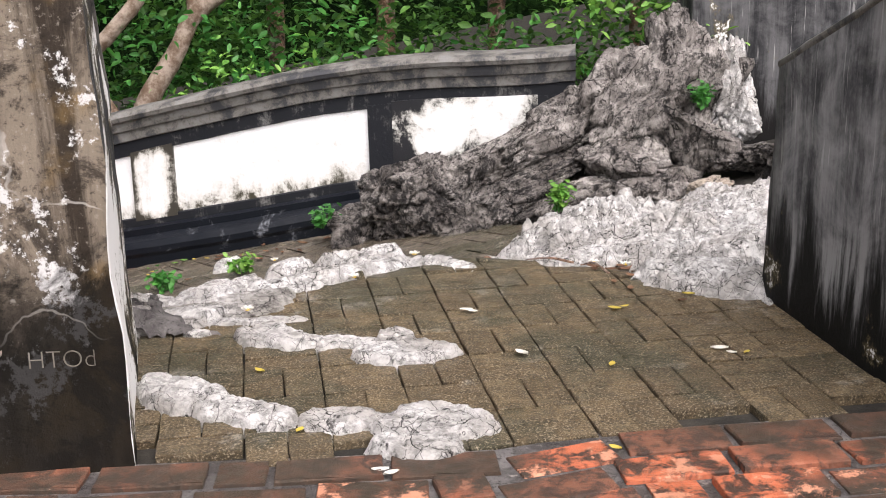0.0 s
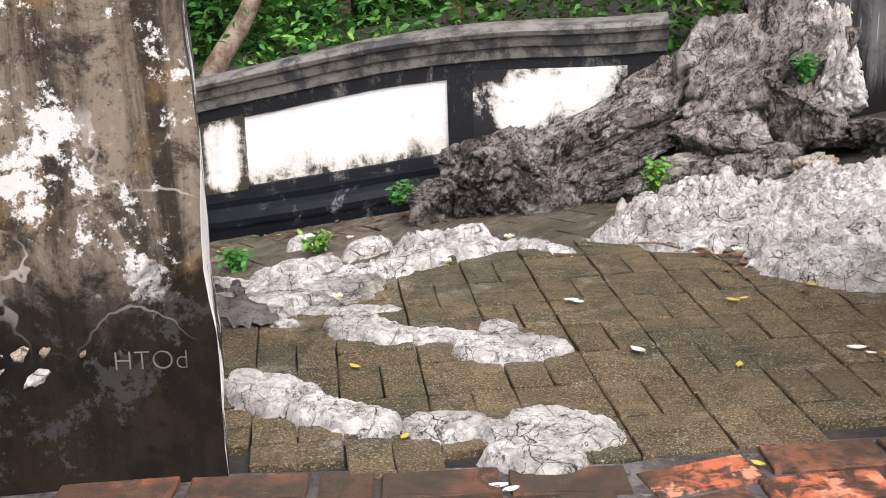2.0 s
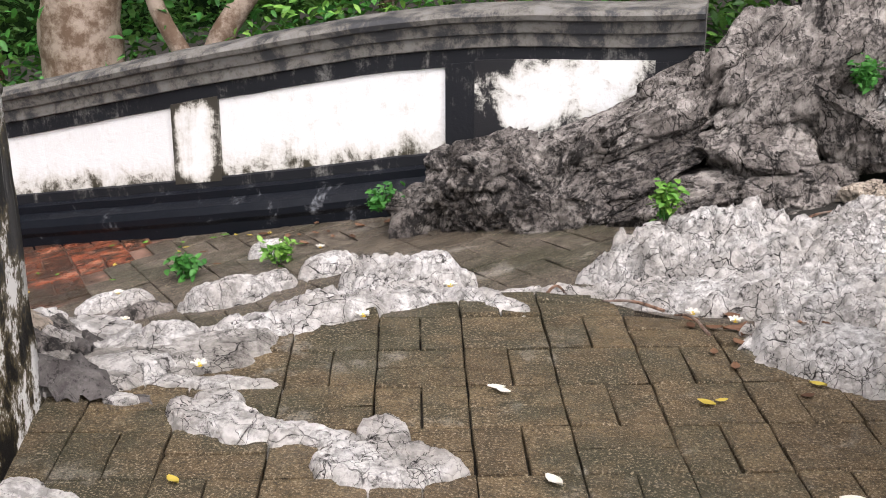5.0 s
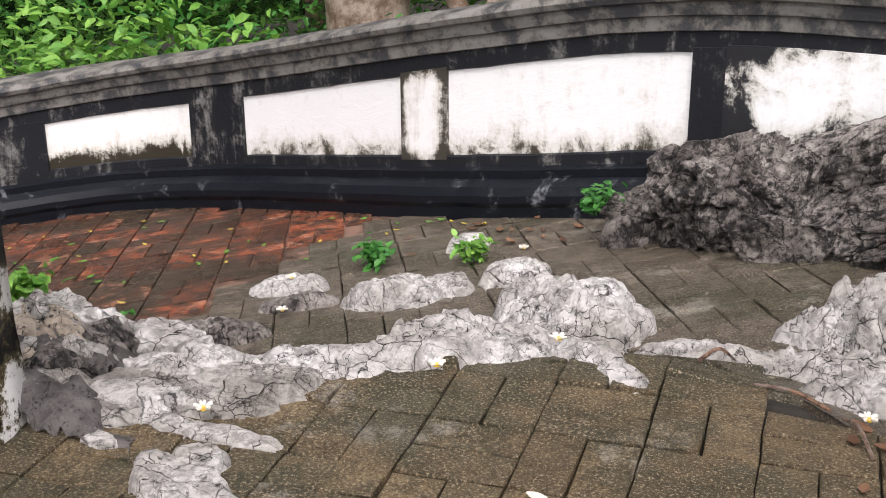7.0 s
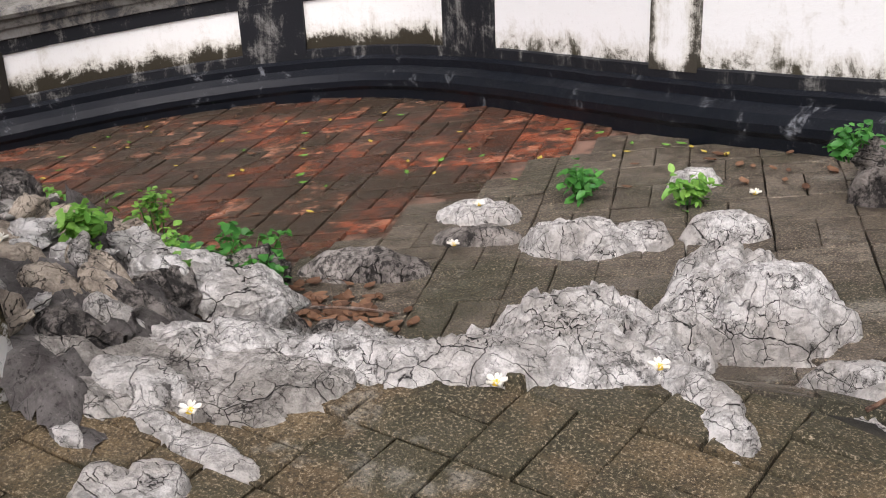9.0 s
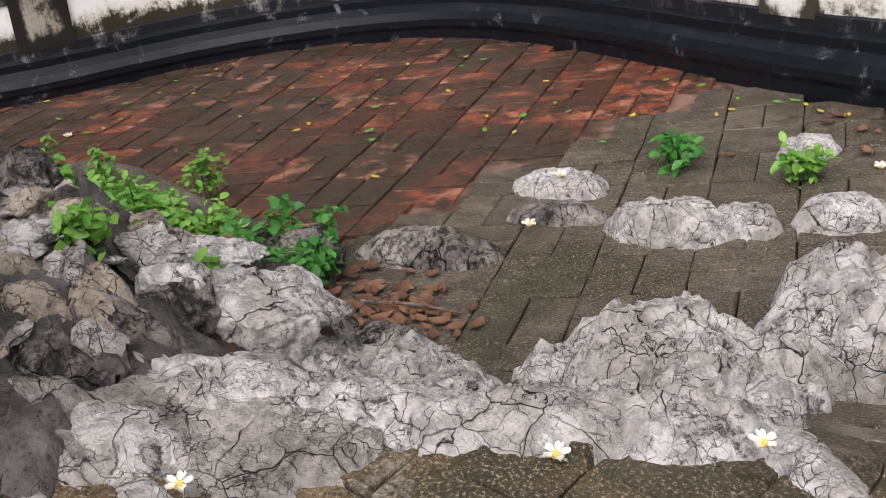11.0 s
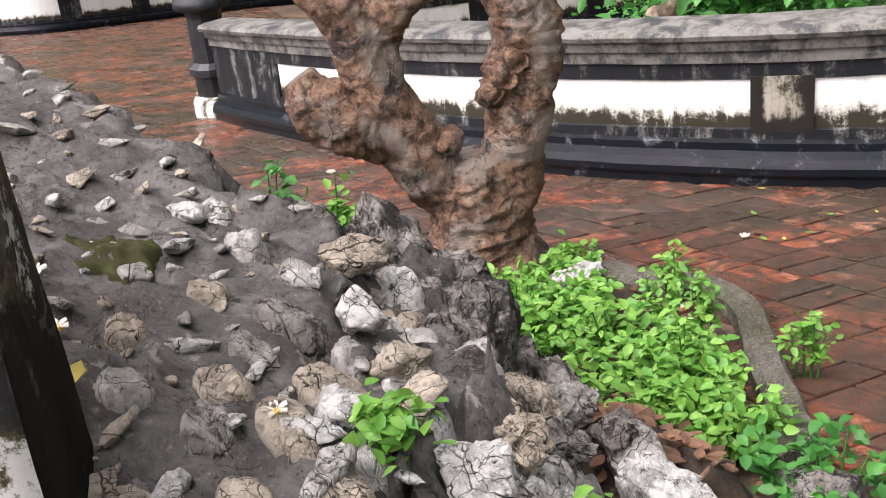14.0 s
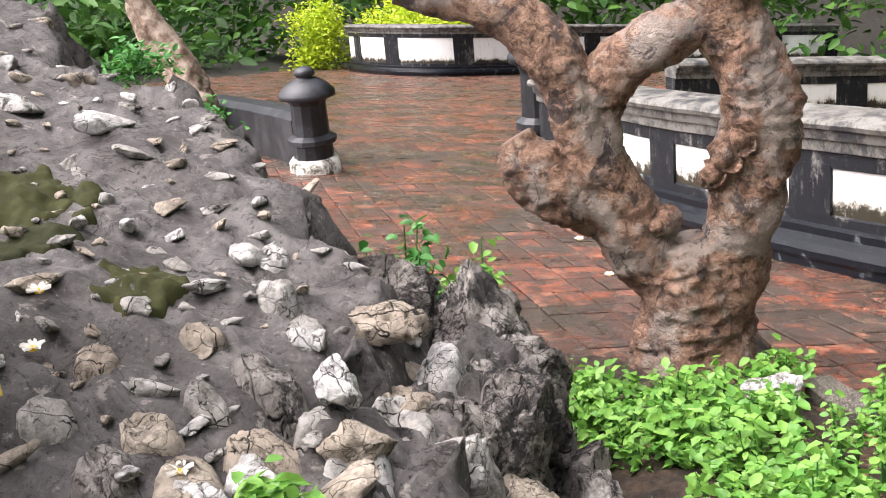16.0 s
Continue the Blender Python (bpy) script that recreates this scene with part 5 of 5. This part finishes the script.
for x, y, s, h, m, lab in [(-2.12, 5.48, 0.19, 0.15, leaf_deep, "deep green trailing weed over a rock"), (-1.90, 5.40, 0.13, 0.10, leaf_deep, "deep green trailing weed over a rock"), (-3.9, 4.98, 0.2, 0.12, leaf_fresh, "bushy pale green weed at the tree's foot"), (-4.05, 5.12, 0.16, 0.12, leaf_fresh, "bushy pale green weed at the tree's foot"), (-1.53, 4.92, 0.08, 0.09, leaf_fresh, "small leafy weed between the rocks"), (-1.48, 4.60, 0.05, 0.04, leaf_fresh, "small leafy weed between the stones"), (-1.58, 6.64, 0.09, 0.05, leaf_deep, "flat leafy weed growing from the paving"), (-1.13, 6.68, 0.06, 0.04, leaf_fresh, "small pale weed beside a rock"), (-0.68, 7.0, 0.09, 0.08, leaf_deep, "small green weed at the wall's foot"), (0.6, 6.2, 0.05, 0.12, leaf_fresh, "small green weed in a rock cleft"), (1.45, 6.75, 0.07, 0.1, leaf_deep, "small green fern in a rock cleft"), (-3.10, 4.16, 0.13, 0.36, leaf_deep, "green leafy shoots below the mound"), (-3.2, 4.36, 0.07, 0.25, leaf_fresh, "green leafy shoots below the mound"), (-4.9, 3.6, 0.1, 0.1, leaf_fresh, "small green weed on the path")]:
    z0 = max(float(land(x, y)) + 0.05, float(bed_verts[np.argmin((bed_verts[:, 0] - x) ** 2 + (bed_verts[:, 1] - y) ** 2), 2]) if -4.4 < x < -1.3 and 4.5 < y < 5.4 else -9)
    if y < 4.7 and x > -2.7 and x < -1.2:
        z0 = float(on_mound(x, y)) + 0.02
    if y > 6.9:
        z0 = -0.28
    if x > 0.3:
        z0 = float(land(x, y)) + (0.15 if y < 6.5 else 0.45)
    if "shoots" in lab:
        z0 = -0.34
    plant("weed", lab, x, y, z0, s, h, max(8, int(s * 100)), 3, 0.042, m, 340 + k)
    k += 1


# ---- leaning trunk and low wall beyond the mound ----
leaning = empty("leaning_tree", "pale leaning knobbly trunk beyond the mound", "tree")
tube("trunk", [(-10.9, -0.95, -2.3), (-10.95, -1.06, -1.7), (-11.0, -1.12, -1.42), (-11.0, -1.19, -1.15), (-11.0, -1.39, -0.81), (-11.0, -1.59, -0.46), (-11.0, -1.85, 0.0), (-11.0, -2.2, 0.6)], [0.24, 0.22, 0.20, 0.15, 0.11, 0.11, 0.10, 0.09], pale_bark, leaning, 28, 12, 0.3, 5, 31)
tube("knot", [(-10.95, -1.1, -1.5), (-10.8, -1.0, -1.48), (-10.72, -0.98, -1.42)], [0.16, 0.13, 0.04], pale_bark, leaning, 18, 10, 0.5, 7, 32)
tube("limb", [(-11.1, -1.3, -1.3), (-11.15, -1.62, -0.9), (-11.2, -1.75, -0.3), (-11.2, -1.85, 0.5)], [0.13, 0.12, 0.12, 0.10], pale_bark, leaning, 22, 12, 0.3, 5, 33)
low_line = Line([(-12.4, -2.4), (-11.3, -0.9), (-10.3, 0.2), (-9.7, 0.75)])
low_wall = sweep("low_wall", low_line, 0, low_line.length, lambda s: [(0.12, -0.2), (0.12, 0.34), (0.16, 0.37), (0.16, 0.44), (0.08, 0.49), (-0.08, 0.49), (-0.16, 0.44), (-0.16, -0.2)], post_black, None, 0.12)
tagged(low_wall, "low black wall running to the gate post", "wall", kind="structure")
foliage("creeper", "dark green creeper below the leaning trunk", [((-8.2, -7.8), (0.05, 0.4), (-0.75, -0.42), 7), ((-8.2, -7.8), (0.6, 0.85), (-1.02, -0.85), 5)], 60, 0.075, leaf_deep, 9, 0.07)


# ---- fallen flowers, leaves and twigs ----
def flower(x, y, z, seed, open_up=True):
    r = np.random.RandomState(seed)
    f = empty("frangipani_flower", "fallen white frangipani flower with a yellow heart", "flower", "fallen frangipani flowers")
    for i in range(5):
        a = i * 2 * math.pi / 5 + seed
        v, s = [], 0.022
        for u, w in ((0.15, 0.10), (0.5, 0.33), (0.85, 0.36), (1.05, 0.15)):
            for sg in (-1, 0, 1):
                lx, ly = u * s, sg * w * s
                v.append((x + lx * math.cos(a) - ly * math.sin(a), y + lx * math.sin(a) + ly * math.cos(a), z + 0.004 + 0.25 * lx + 0.006 * abs(sg) + r.uniform(0, 0.002)))
        fc = [(q * 3 + j, q * 3 + 3 + j, q * 3 + 4 + j, q * 3 + 1 + j) for q in range(3) for j in range(2)]
        mesh_object("petal", v, fc, petal_mat, f)
    lathe("heart", [(0.009, 0.004), (0.007, 0.011), (0.003, 0.008)], (x, y, z), heart_mat, f, 10)
    return f


def top_at(x, y):
    if x < -1.05 and y < 4.65:
        return float(on_mound(x, y)) + 0.02
    k = np.argmin((bed_verts[:, 0] - x) ** 2 + (bed_verts[:, 1] - y) ** 2)
    if abs(bed_verts[k, 0] - x) + abs(bed_verts[k, 1] - y) < 0.05:
        return float(max(land(x, y), bed_verts[k, 2] + 0.01))
    return float(land(x, y))


for k, (x, y, dz) in enumerate([(-1.76, 6.29, 0.06), (-0.72, 4.32, 0.03), (-0.36, 4.78, 0.01), (-0.97, 6.86, 0.0), (-1.62, 6.0, 0.02), (-1.74, 4.01, 0.0), (-1.54, 4.40, 0.0), (-1.86, 3.95, 0.0), (-3.6, 5.45, 0.03), (-5.2, 4.3, 0.0), (-5.5, 4.1, 0.0), (-5.4, 7.0, 0.0), (0.63, 4.98, 0.02), (-4.6, 5.9, 0.0), (0.75, 4.9, 0.02), (-0.12, 4.98, 0.05), (-0.45, 5.28, 0.1)]):
    flower(x, y, top_at(x, y) + dz, k)


def litter(name, label, category, places, size, material, seed, width=0.55, heap=False):
    r = np.random.RandomState(seed)
    bm = bmesh.new()
    for x, y in places:
        z = top_at(x, y) + 0.008
        a, s = r.uniform(0, 6.28), size * r.uniform(0.7, 1.3)
        rows = []
        for i in range(5):
            u = i / 4
            w = width * 0.5 * math.sin(math.pi * min(0.97, u * 0.9 + 0.06)) * s
            row = []
            for sg in (-1, 0, 1):
                lx, ly = (u - 0.5) * s, sg * w
                row.append(bm.verts.new((x + lx * math.cos(a) - ly * math.sin(a), y + lx * math.sin(a) + ly * math.cos(a), z + abs(sg) * 0.10 * s + 0.10 * s * (u - 0.5) ** 2 * 4 * r.uniform(0.2, 1))))
            rows.append(row)
        for p, q in zip(rows[:-1], rows[1:]):
            for j in range(2):
                bm.faces.new((p[j], q[j], q[j + 1], p[j + 1]))
        if not heap:
            tagged(part(name, bm, material), label, category, "fallen leaves on the ground")
            bm = bmesh.new()
    if heap:
        tagged(part(name, bm, material), label, category, kind="stuff")
    else:
        bm.free()


litter("fallen_leaf", "yellow fallen leaf on the damp paving", "leaf", [(0.62, 4.30), (0.66, 4.32), (0.53, 3.72), (-0.42, 3.26), (0.92, 4.45), (-0.6, 3.75), (0.45, 3.08), (0.98, 3.8)], 0.045, leaf_gold, 1)
litter("fallen_leaf", "large yellow-brown leaf beside the stair wall", "leaf", [(-1.47, 4.07)], 0.11, leaf_gold, 8)
litter("fallen_leaf", "pale fallen petal on the damp paving", "leaf", [(0.93, 3.80), (0.90, 3.84), (-0.18, 2.98), (-0.15, 2.96), (0.08, 4.33), (0.1, 4.31), (0.25, 3.85)], 0.05, petal_mat, 2)
r5 = np.random.RandomState(9)
path_spots = [(x, y) for x, y in zip(r5.uniform(-5.6, -1.2, 90), r5.uniform(5.9, 7.6, 90)) if y < 7.0 or x > -4.6]
litter("fallen_leaf", "small green leaf on the wet brick path", "leaf", path_spots[::3], 0.036, leaf_fresh, 3)
litter("fallen_leaf", "small yellow leaf on the wet brick path", "leaf", path_spots[1::3], 0.03, leaf_gold, 5)
litter("fallen_leaf", "small brown leaf on the wet brick path", "leaf", path_spots[2::3], 0.04, leaf_dead, 6)
litter("leaf_litter", "curled dead brown leaves among the rocks", "leaf", [(x, y) for x, y in zip(np.r_[r5.normal(0.98, 0.20, 60), r5.normal(-1.66, 0.17, 120), r5.normal(-2.25, 0.25, 110), r5.uniform(-1.5, 0.6, 25), r5.uniform(-4, -2.6, 30)], np.r_[r5.normal(4.85, 0.12, 60), r5.normal(5.38, 0.10, 120), r5.normal(5.05, 0.13, 110), r5.normal(7.1, 0.1, 25), r5.uniform(4.7, 5.4, 30)])], 0.05, leaf_dead, 4, 0.6, True)


# ---- paving, piece by piece ----
def piece_mesh(name, l, w, h, material, seed):
    """A worn paving block with chamfered, uneven edges; top at z = 0."""
    r = np.random.RandomState(seed)
    bm = bmesh.new()
    rows = []
    for dz, ins in ((-h, 0.0), (-0.005, 0.0), (-0.001, 0.002), (0.0, 0.006)):
        row = []
        for sx, sy in ((-1, -1), (0, -1), (1, -1), (1, 0), (1, 1), (0, 1), (-1, 1), (-1, 0)):
            row.append(bm.verts.new((sx * (l / 2 - ins) + r.uniform(-1, 1) * 0.003, sy * (w / 2 - ins) + r.uniform(-1, 1) * 0.003, dz + r.uniform(-1, 1) * 0.001)))
        rows.append(row)
    for a, b in zip(rows[:-1], rows[1:]):
        for i in range(8):
            bm.faces.new((a[i], a[(i + 1) % 8], b[(i + 1) % 8], b[i]))
    bm.faces.new(rows[-1])
    me = bpy.data.meshes.new(name)
    bm.normal_update()
    bm.to_mesh(me)
    bm.free()
    me.materials.append(material)
    return me


def lie(x, y, turn, r, lift=0.0):
    """The pose of a block that lies on the ground at (x, y)."""
    e = 0.08
    nx = -(float(land(x + e, y)) - float(land(x - e, y))) / (2 * e)
    ny = -(float(land(x, y + e)) - float(land(x, y - e))) / (2 * e)
    nrm = Vector((nx + r.uniform(-1, 1) * 0.012, ny + r.uniform(-1, 1) * 0.012, 1)).normalized()
    q = nrm.to_track_quat("Z", "Y").to_matrix().to_4x4()
    c = Vector((math.cos(radians(turn)), math.sin(radians(turn)), 0))
    xax = (c - nrm * c.dot(nrm)).normalized()
    yax = nrm.cross(xax)
    m = Matrix((xax, yax, nrm)).transposed().to_4x4()
    return Matrix.Translation((x, y, float(land(x, y)) + lift + r.uniform(-1, 1) * 0.003)) @ m


def weave(thing, name, inside, origin, turn, module, gap, meshes, seed, limit, box):
    """Basket weave: pairs of blocks, each pair at right angles to the next. Returns the places past the limit."""
    r = np.random.RandomState(seed)
    c, s = math.cos(radians(turn)), math.sin(radians(turn))
    rest = []
    n = 0
    for i in range(*box[0]):
        for j in range(*box[1]):
            for k in (-0.25, 0.25):
                u, v, t = (i, j + k, 0) if (i + j) % 2 else (i + k, j, 90)
                x = origin[0] + module * (u * c - v * s)
                y = origin[1] + module * (u * s + v * c)
                if not inside(x, y):
                    continue
                if n < limit(x, y):
                    ob = new(name, meshes[r.randint(len(meshes))])
                    ob.parent = thing
                    ob.matrix_basis = lie(x, y, turn + t, r)
                    n += 1
                else:
                    rest.append((x, y, turn + t))
    return rest


landing = empty("landing_pavement", "damp brown concrete paving in a basket weave", "pavement", kind="structure")
pavers = [piece_mesh("paver", 0.2395, 0.1175, 0.05, paver_mat, k) for k in range(5)]
front = lambda x: np.interp(x, [-0.9, 0.13, 0.45, 1.4], [3.08, 3.12, 3.22, 3.34])
weave(landing, "paver", lambda x, y: -1.3 < x < 1.55 and front(x) + 0.05 < y < np.interp(x, EDGE_X, EDGE_Y) + 0.16, (-0.236, 3.454), 8.5, 0.245, 0.007, pavers, 1, lambda x, y: 300, ((-9, 12), (-6, 12)))
lower = empty("lower_pavement", "worn grey concrete paving below the ledge", "pavement", kind="structure")
pavers_grey = [piece_mesh("paver", 0.2655, 0.1305, 0.05, paver_grey, 10 + k) for k in range(5)]
brick_edge = lambda y: np.interp(y, [5.5, 5.9, 6.3, 7.0, 7.6], [-2.1, -2.1, -2.12, -2.06, -2.02])
weave(lower, "paver", lambda x, y: brick_edge(y) < x < 0.9 and np.interp(x, EDGE_X, EDGE_Y) + 0.26 < y < 7.5 and not (x < -1.4 and y < 5.1), (-1.5, 6.0), 32, 0.27, 0.008, pavers_grey, 2, lambda x, y: 300, ((-16, 18), (-16, 18)))
path_thing = empty("brick_path", "wet worn red brick path in a basket weave", "path", kind="structure")


def make_bedding():
    n = Nodes("washed_out_brick_mortar")
    mid, fine, big = n.noise(9, 6, 0.7), n.noise(80, 5, 0.75), n.noise(1.3, 5, 0.6)
    c = n.mix(n.band(mid, 0.42, 0.62), (0.06, 0.034, 0.022), (0.24, 0.14, 0.10))
    c = n.mix(n.band(big, 0.45, 0.56, 0, 0.85), c, (0.045, 0.034, 0.022))
    return n.done(n.mix(n.band(fine, 0.55, 0.7, 0, 0.5), c, (0.36, 0.26, 0.20)), n.band(mid, 0.3, 0.7, 0.25, 0.6), n.bump(fine, 0.8, 0.008), 0.45)


def path_bedding():
    """The mortar that fills the joints of the brick path, a little below the bricks."""
    a, b = np.arange(-31, -1.7, 0.10), np.arange(-8.5, 8.0, 0.10)
    X, Y = np.meshgrid(a, b, indexing="ij")
    x, y = X.ravel(), Y.ravel()
    z = land(x, y) - 0.013 + (fbm(np.c_[x, y, 0 * x] * 9, 2) - 0.5) * 0.008
    faces = grid_faces(len(a), len(b))
    keep = (x < brick_edge(y) + 0.2) & ((y > 5.25) | (x < -2.9)) & ((x < -9.8) | (y < 7.7))
    return mesh_object("joint_mortar", np.c_[x, y, z], faces[keep[faces].all(1)], make_bedding(), path_thing)


path_bedding()
bricks = [piece_mesh("brick", 0.275, 0.134, 0.05, brick_mat, 20 + k) for k in range(6)]


def on_path(x, y):
    q = main_line.p
    k = np.argmin((q[:, 0] - x) ** 2 + (q[:, 1] - y) ** 2)
    a, b = q[max(0, k - 1)], q[min(len(q) - 1, k + 1)]
    t = b - a
    outer = (x - q[k, 0]) * -t[1] + (y - q[k, 1]) * t[0]
    if x > -9.8 and outer < 0.0:
        return False
    if x > brick_edge(y) - 0.02:
        return False
    _, d = mound_height(np.array([x]), np.array([y]))
    if d[0] > -0.05 and x > -6.0 and y < 5.2:
        return False
    if -3.72 < x < -2.2 and y < 5.5 and y > 4.0:
        return False
    return y > 5.3 or x < -2.9


rest = weave(path_thing, "brick", on_path, (-2.5, 6.0), 30, 0.285, 0.01, bricks, 3, lambda x, y: 300 if (-5.2 < x < -1.8 and y > 5.3) else 0, ((-34, 30), (-34, 30)))


def joined_bricks(name, places, l, w, material, parent):
    verts, faces = [], []
    r = np.random.RandomState(4)
    for x, y, t in places:
        c, s = math.cos(radians(t)), math.sin(radians(t))
        b = len(verts)
        dz = r.uniform(-1, 1) * 0.003
        for zz, ins in ((-0.03, 0.0), (-0.004, 0.0), (0.0, 0.007)):
            for sx, sy in ((-1, -1), (1, -1), (1, 1), (-1, 1)):
                lx, ly = sx * (l / 2 - ins), sy * (w / 2 - ins)
                px, py = x + lx * c - ly * s, y + lx * s + ly * c
                verts.append((px, py, slope(px, py) + zz + dz))
        for q in (0, 4):
            for i in range(4):
                faces.append((b + q + i, b + q + (i + 1) % 4, b + q + 4 + (i + 1) % 4, b + q + 4 + i))
        faces.append((b + 8, b + 9, b + 10, b + 11))
    ob = mesh_object(name, verts, faces, material, parent, flat=True)
    ob["kind"] = "stuff"
    return ob


far_places = []
cc, ss = math.cos(radians(30)), math.sin(radians(30))
for i in range(-75, 75):
    for j in range(-75, 75):
        for k in (-0.25, 0.25):
            u, v, t = (i, j + k, 0) if (i + j) % 2 else (i + k, j, 90)
            x, y = -20 + 0.285 * (u * cc - v * ss), -3.0 + 0.285 * (u * ss + v * cc)
            if -31 < x < -10.5 and -8.5 < y < 4 + (x + 12) * 0.2:
                far_places.append((x, y, 30 + t))
joined_bricks("bricks", [q for q in rest if q[0] > -10.5] + far_places, 0.275, 0.134, brick_far, path_thing)

# old brick step in front of the landing
step = empty("brick_step", "crumbling wet red bricks laid before the landing", "step", kind="structure")
step_bricks = [piece_mesh("brick", 0.285, 0.135, 0.06, brick_step, 40 + k) for k in range(6)]
step_short = [piece_mesh("brick", 0.135, 0.285, 0.06, brick_step, 50 + k) for k in range(3)]
rb = np.random.RandomState(31)
for row in range(8):
    x = -1.3 + rb.uniform(0, 0.2)
    while x < 1.5:
        short = rb.rand() < 0.2
        yy = float(front(x)) - 0.09 - row * 0.162 + (0 if not short else 0.0)
        l = 0.135 if short else 0.285
        ob = new("brick", (step_bricks if not short else [piece for piece in step_short])[rb.randint(3)])
        ob.parent = step
        turn = math.degrees(math.atan2(float(front(x + 0.3) - front(x)), 0.3))
        sc = 0.5 if short else 1.0
        ob.matrix_basis = pose(x + l / 2, yy, 0.008 + rb.uniform(-1, 1) * 0.008, rb.uniform(-1.5, 1.5), rb.uniform(-1.5, 1.5), turn + rb.uniform(-2, 2)) @ Matrix.Diagonal((1, sc, 1, 1))
        x += l + rb.uniform(0.018, 0.035)

bed_mortar = mesh_object("step_mortar", [(-1.5, 1.6, -0.006), (1.6, 1.6, -0.006), (1.6, 3.33, -0.006), (0.45, 3.22, -0.006), (0.13, 3.12, -0.006), (-1.5, 3.07, -0.006), (-1.5, 1.6, -0.06), (1.6, 1.6, -0.06), (1.6, 3.33, -0.06), (0.45, 3.22, -0.06), (0.13, 3.12, -0.06), (-1.5, 3.07, -0.06)], [(0, 1, 2, 3, 4, 5), (6, 11, 10, 9, 8, 7), (2, 8, 9, 3), (3, 9, 10, 4), (4, 10, 11, 5)], mortar, step, flat=True)

# twigs
rt = np.random.RandomState(77)
for x, y, l in [(0.45, 5.02, 0.2), (0.62, 4.88, 0.22), (0.9, 4.72, 0.15), (-1.5, 5.42, 0.3), (-1.75, 5.28, 0.28), (-2.0, 5.2, 0.2), (0.2, 5.35, 0.14), (1.0, 6.2, 0.3), (1.2, 6.25, 0.25)]:
    a = rt.uniform(0, 3.1)
    z = top_at(x, y) + 0.015
    dx, dy = math.cos(a) * l / 2, math.sin(a) * l / 2
    tw = tube("twig", [(x - dx, y - dy, z), (x, y + 0.01, z + 0.012), (x + dx, y + dy, top_at(x + dx, y + dy) + 0.012)], [0.005, 0.005, 0.003], bark_mat, None, 8, 6, 0.2, 20, 1)
    tagged(tw, "thin dry brown twig among the rocks", "twig", "dry twigs on the ground")
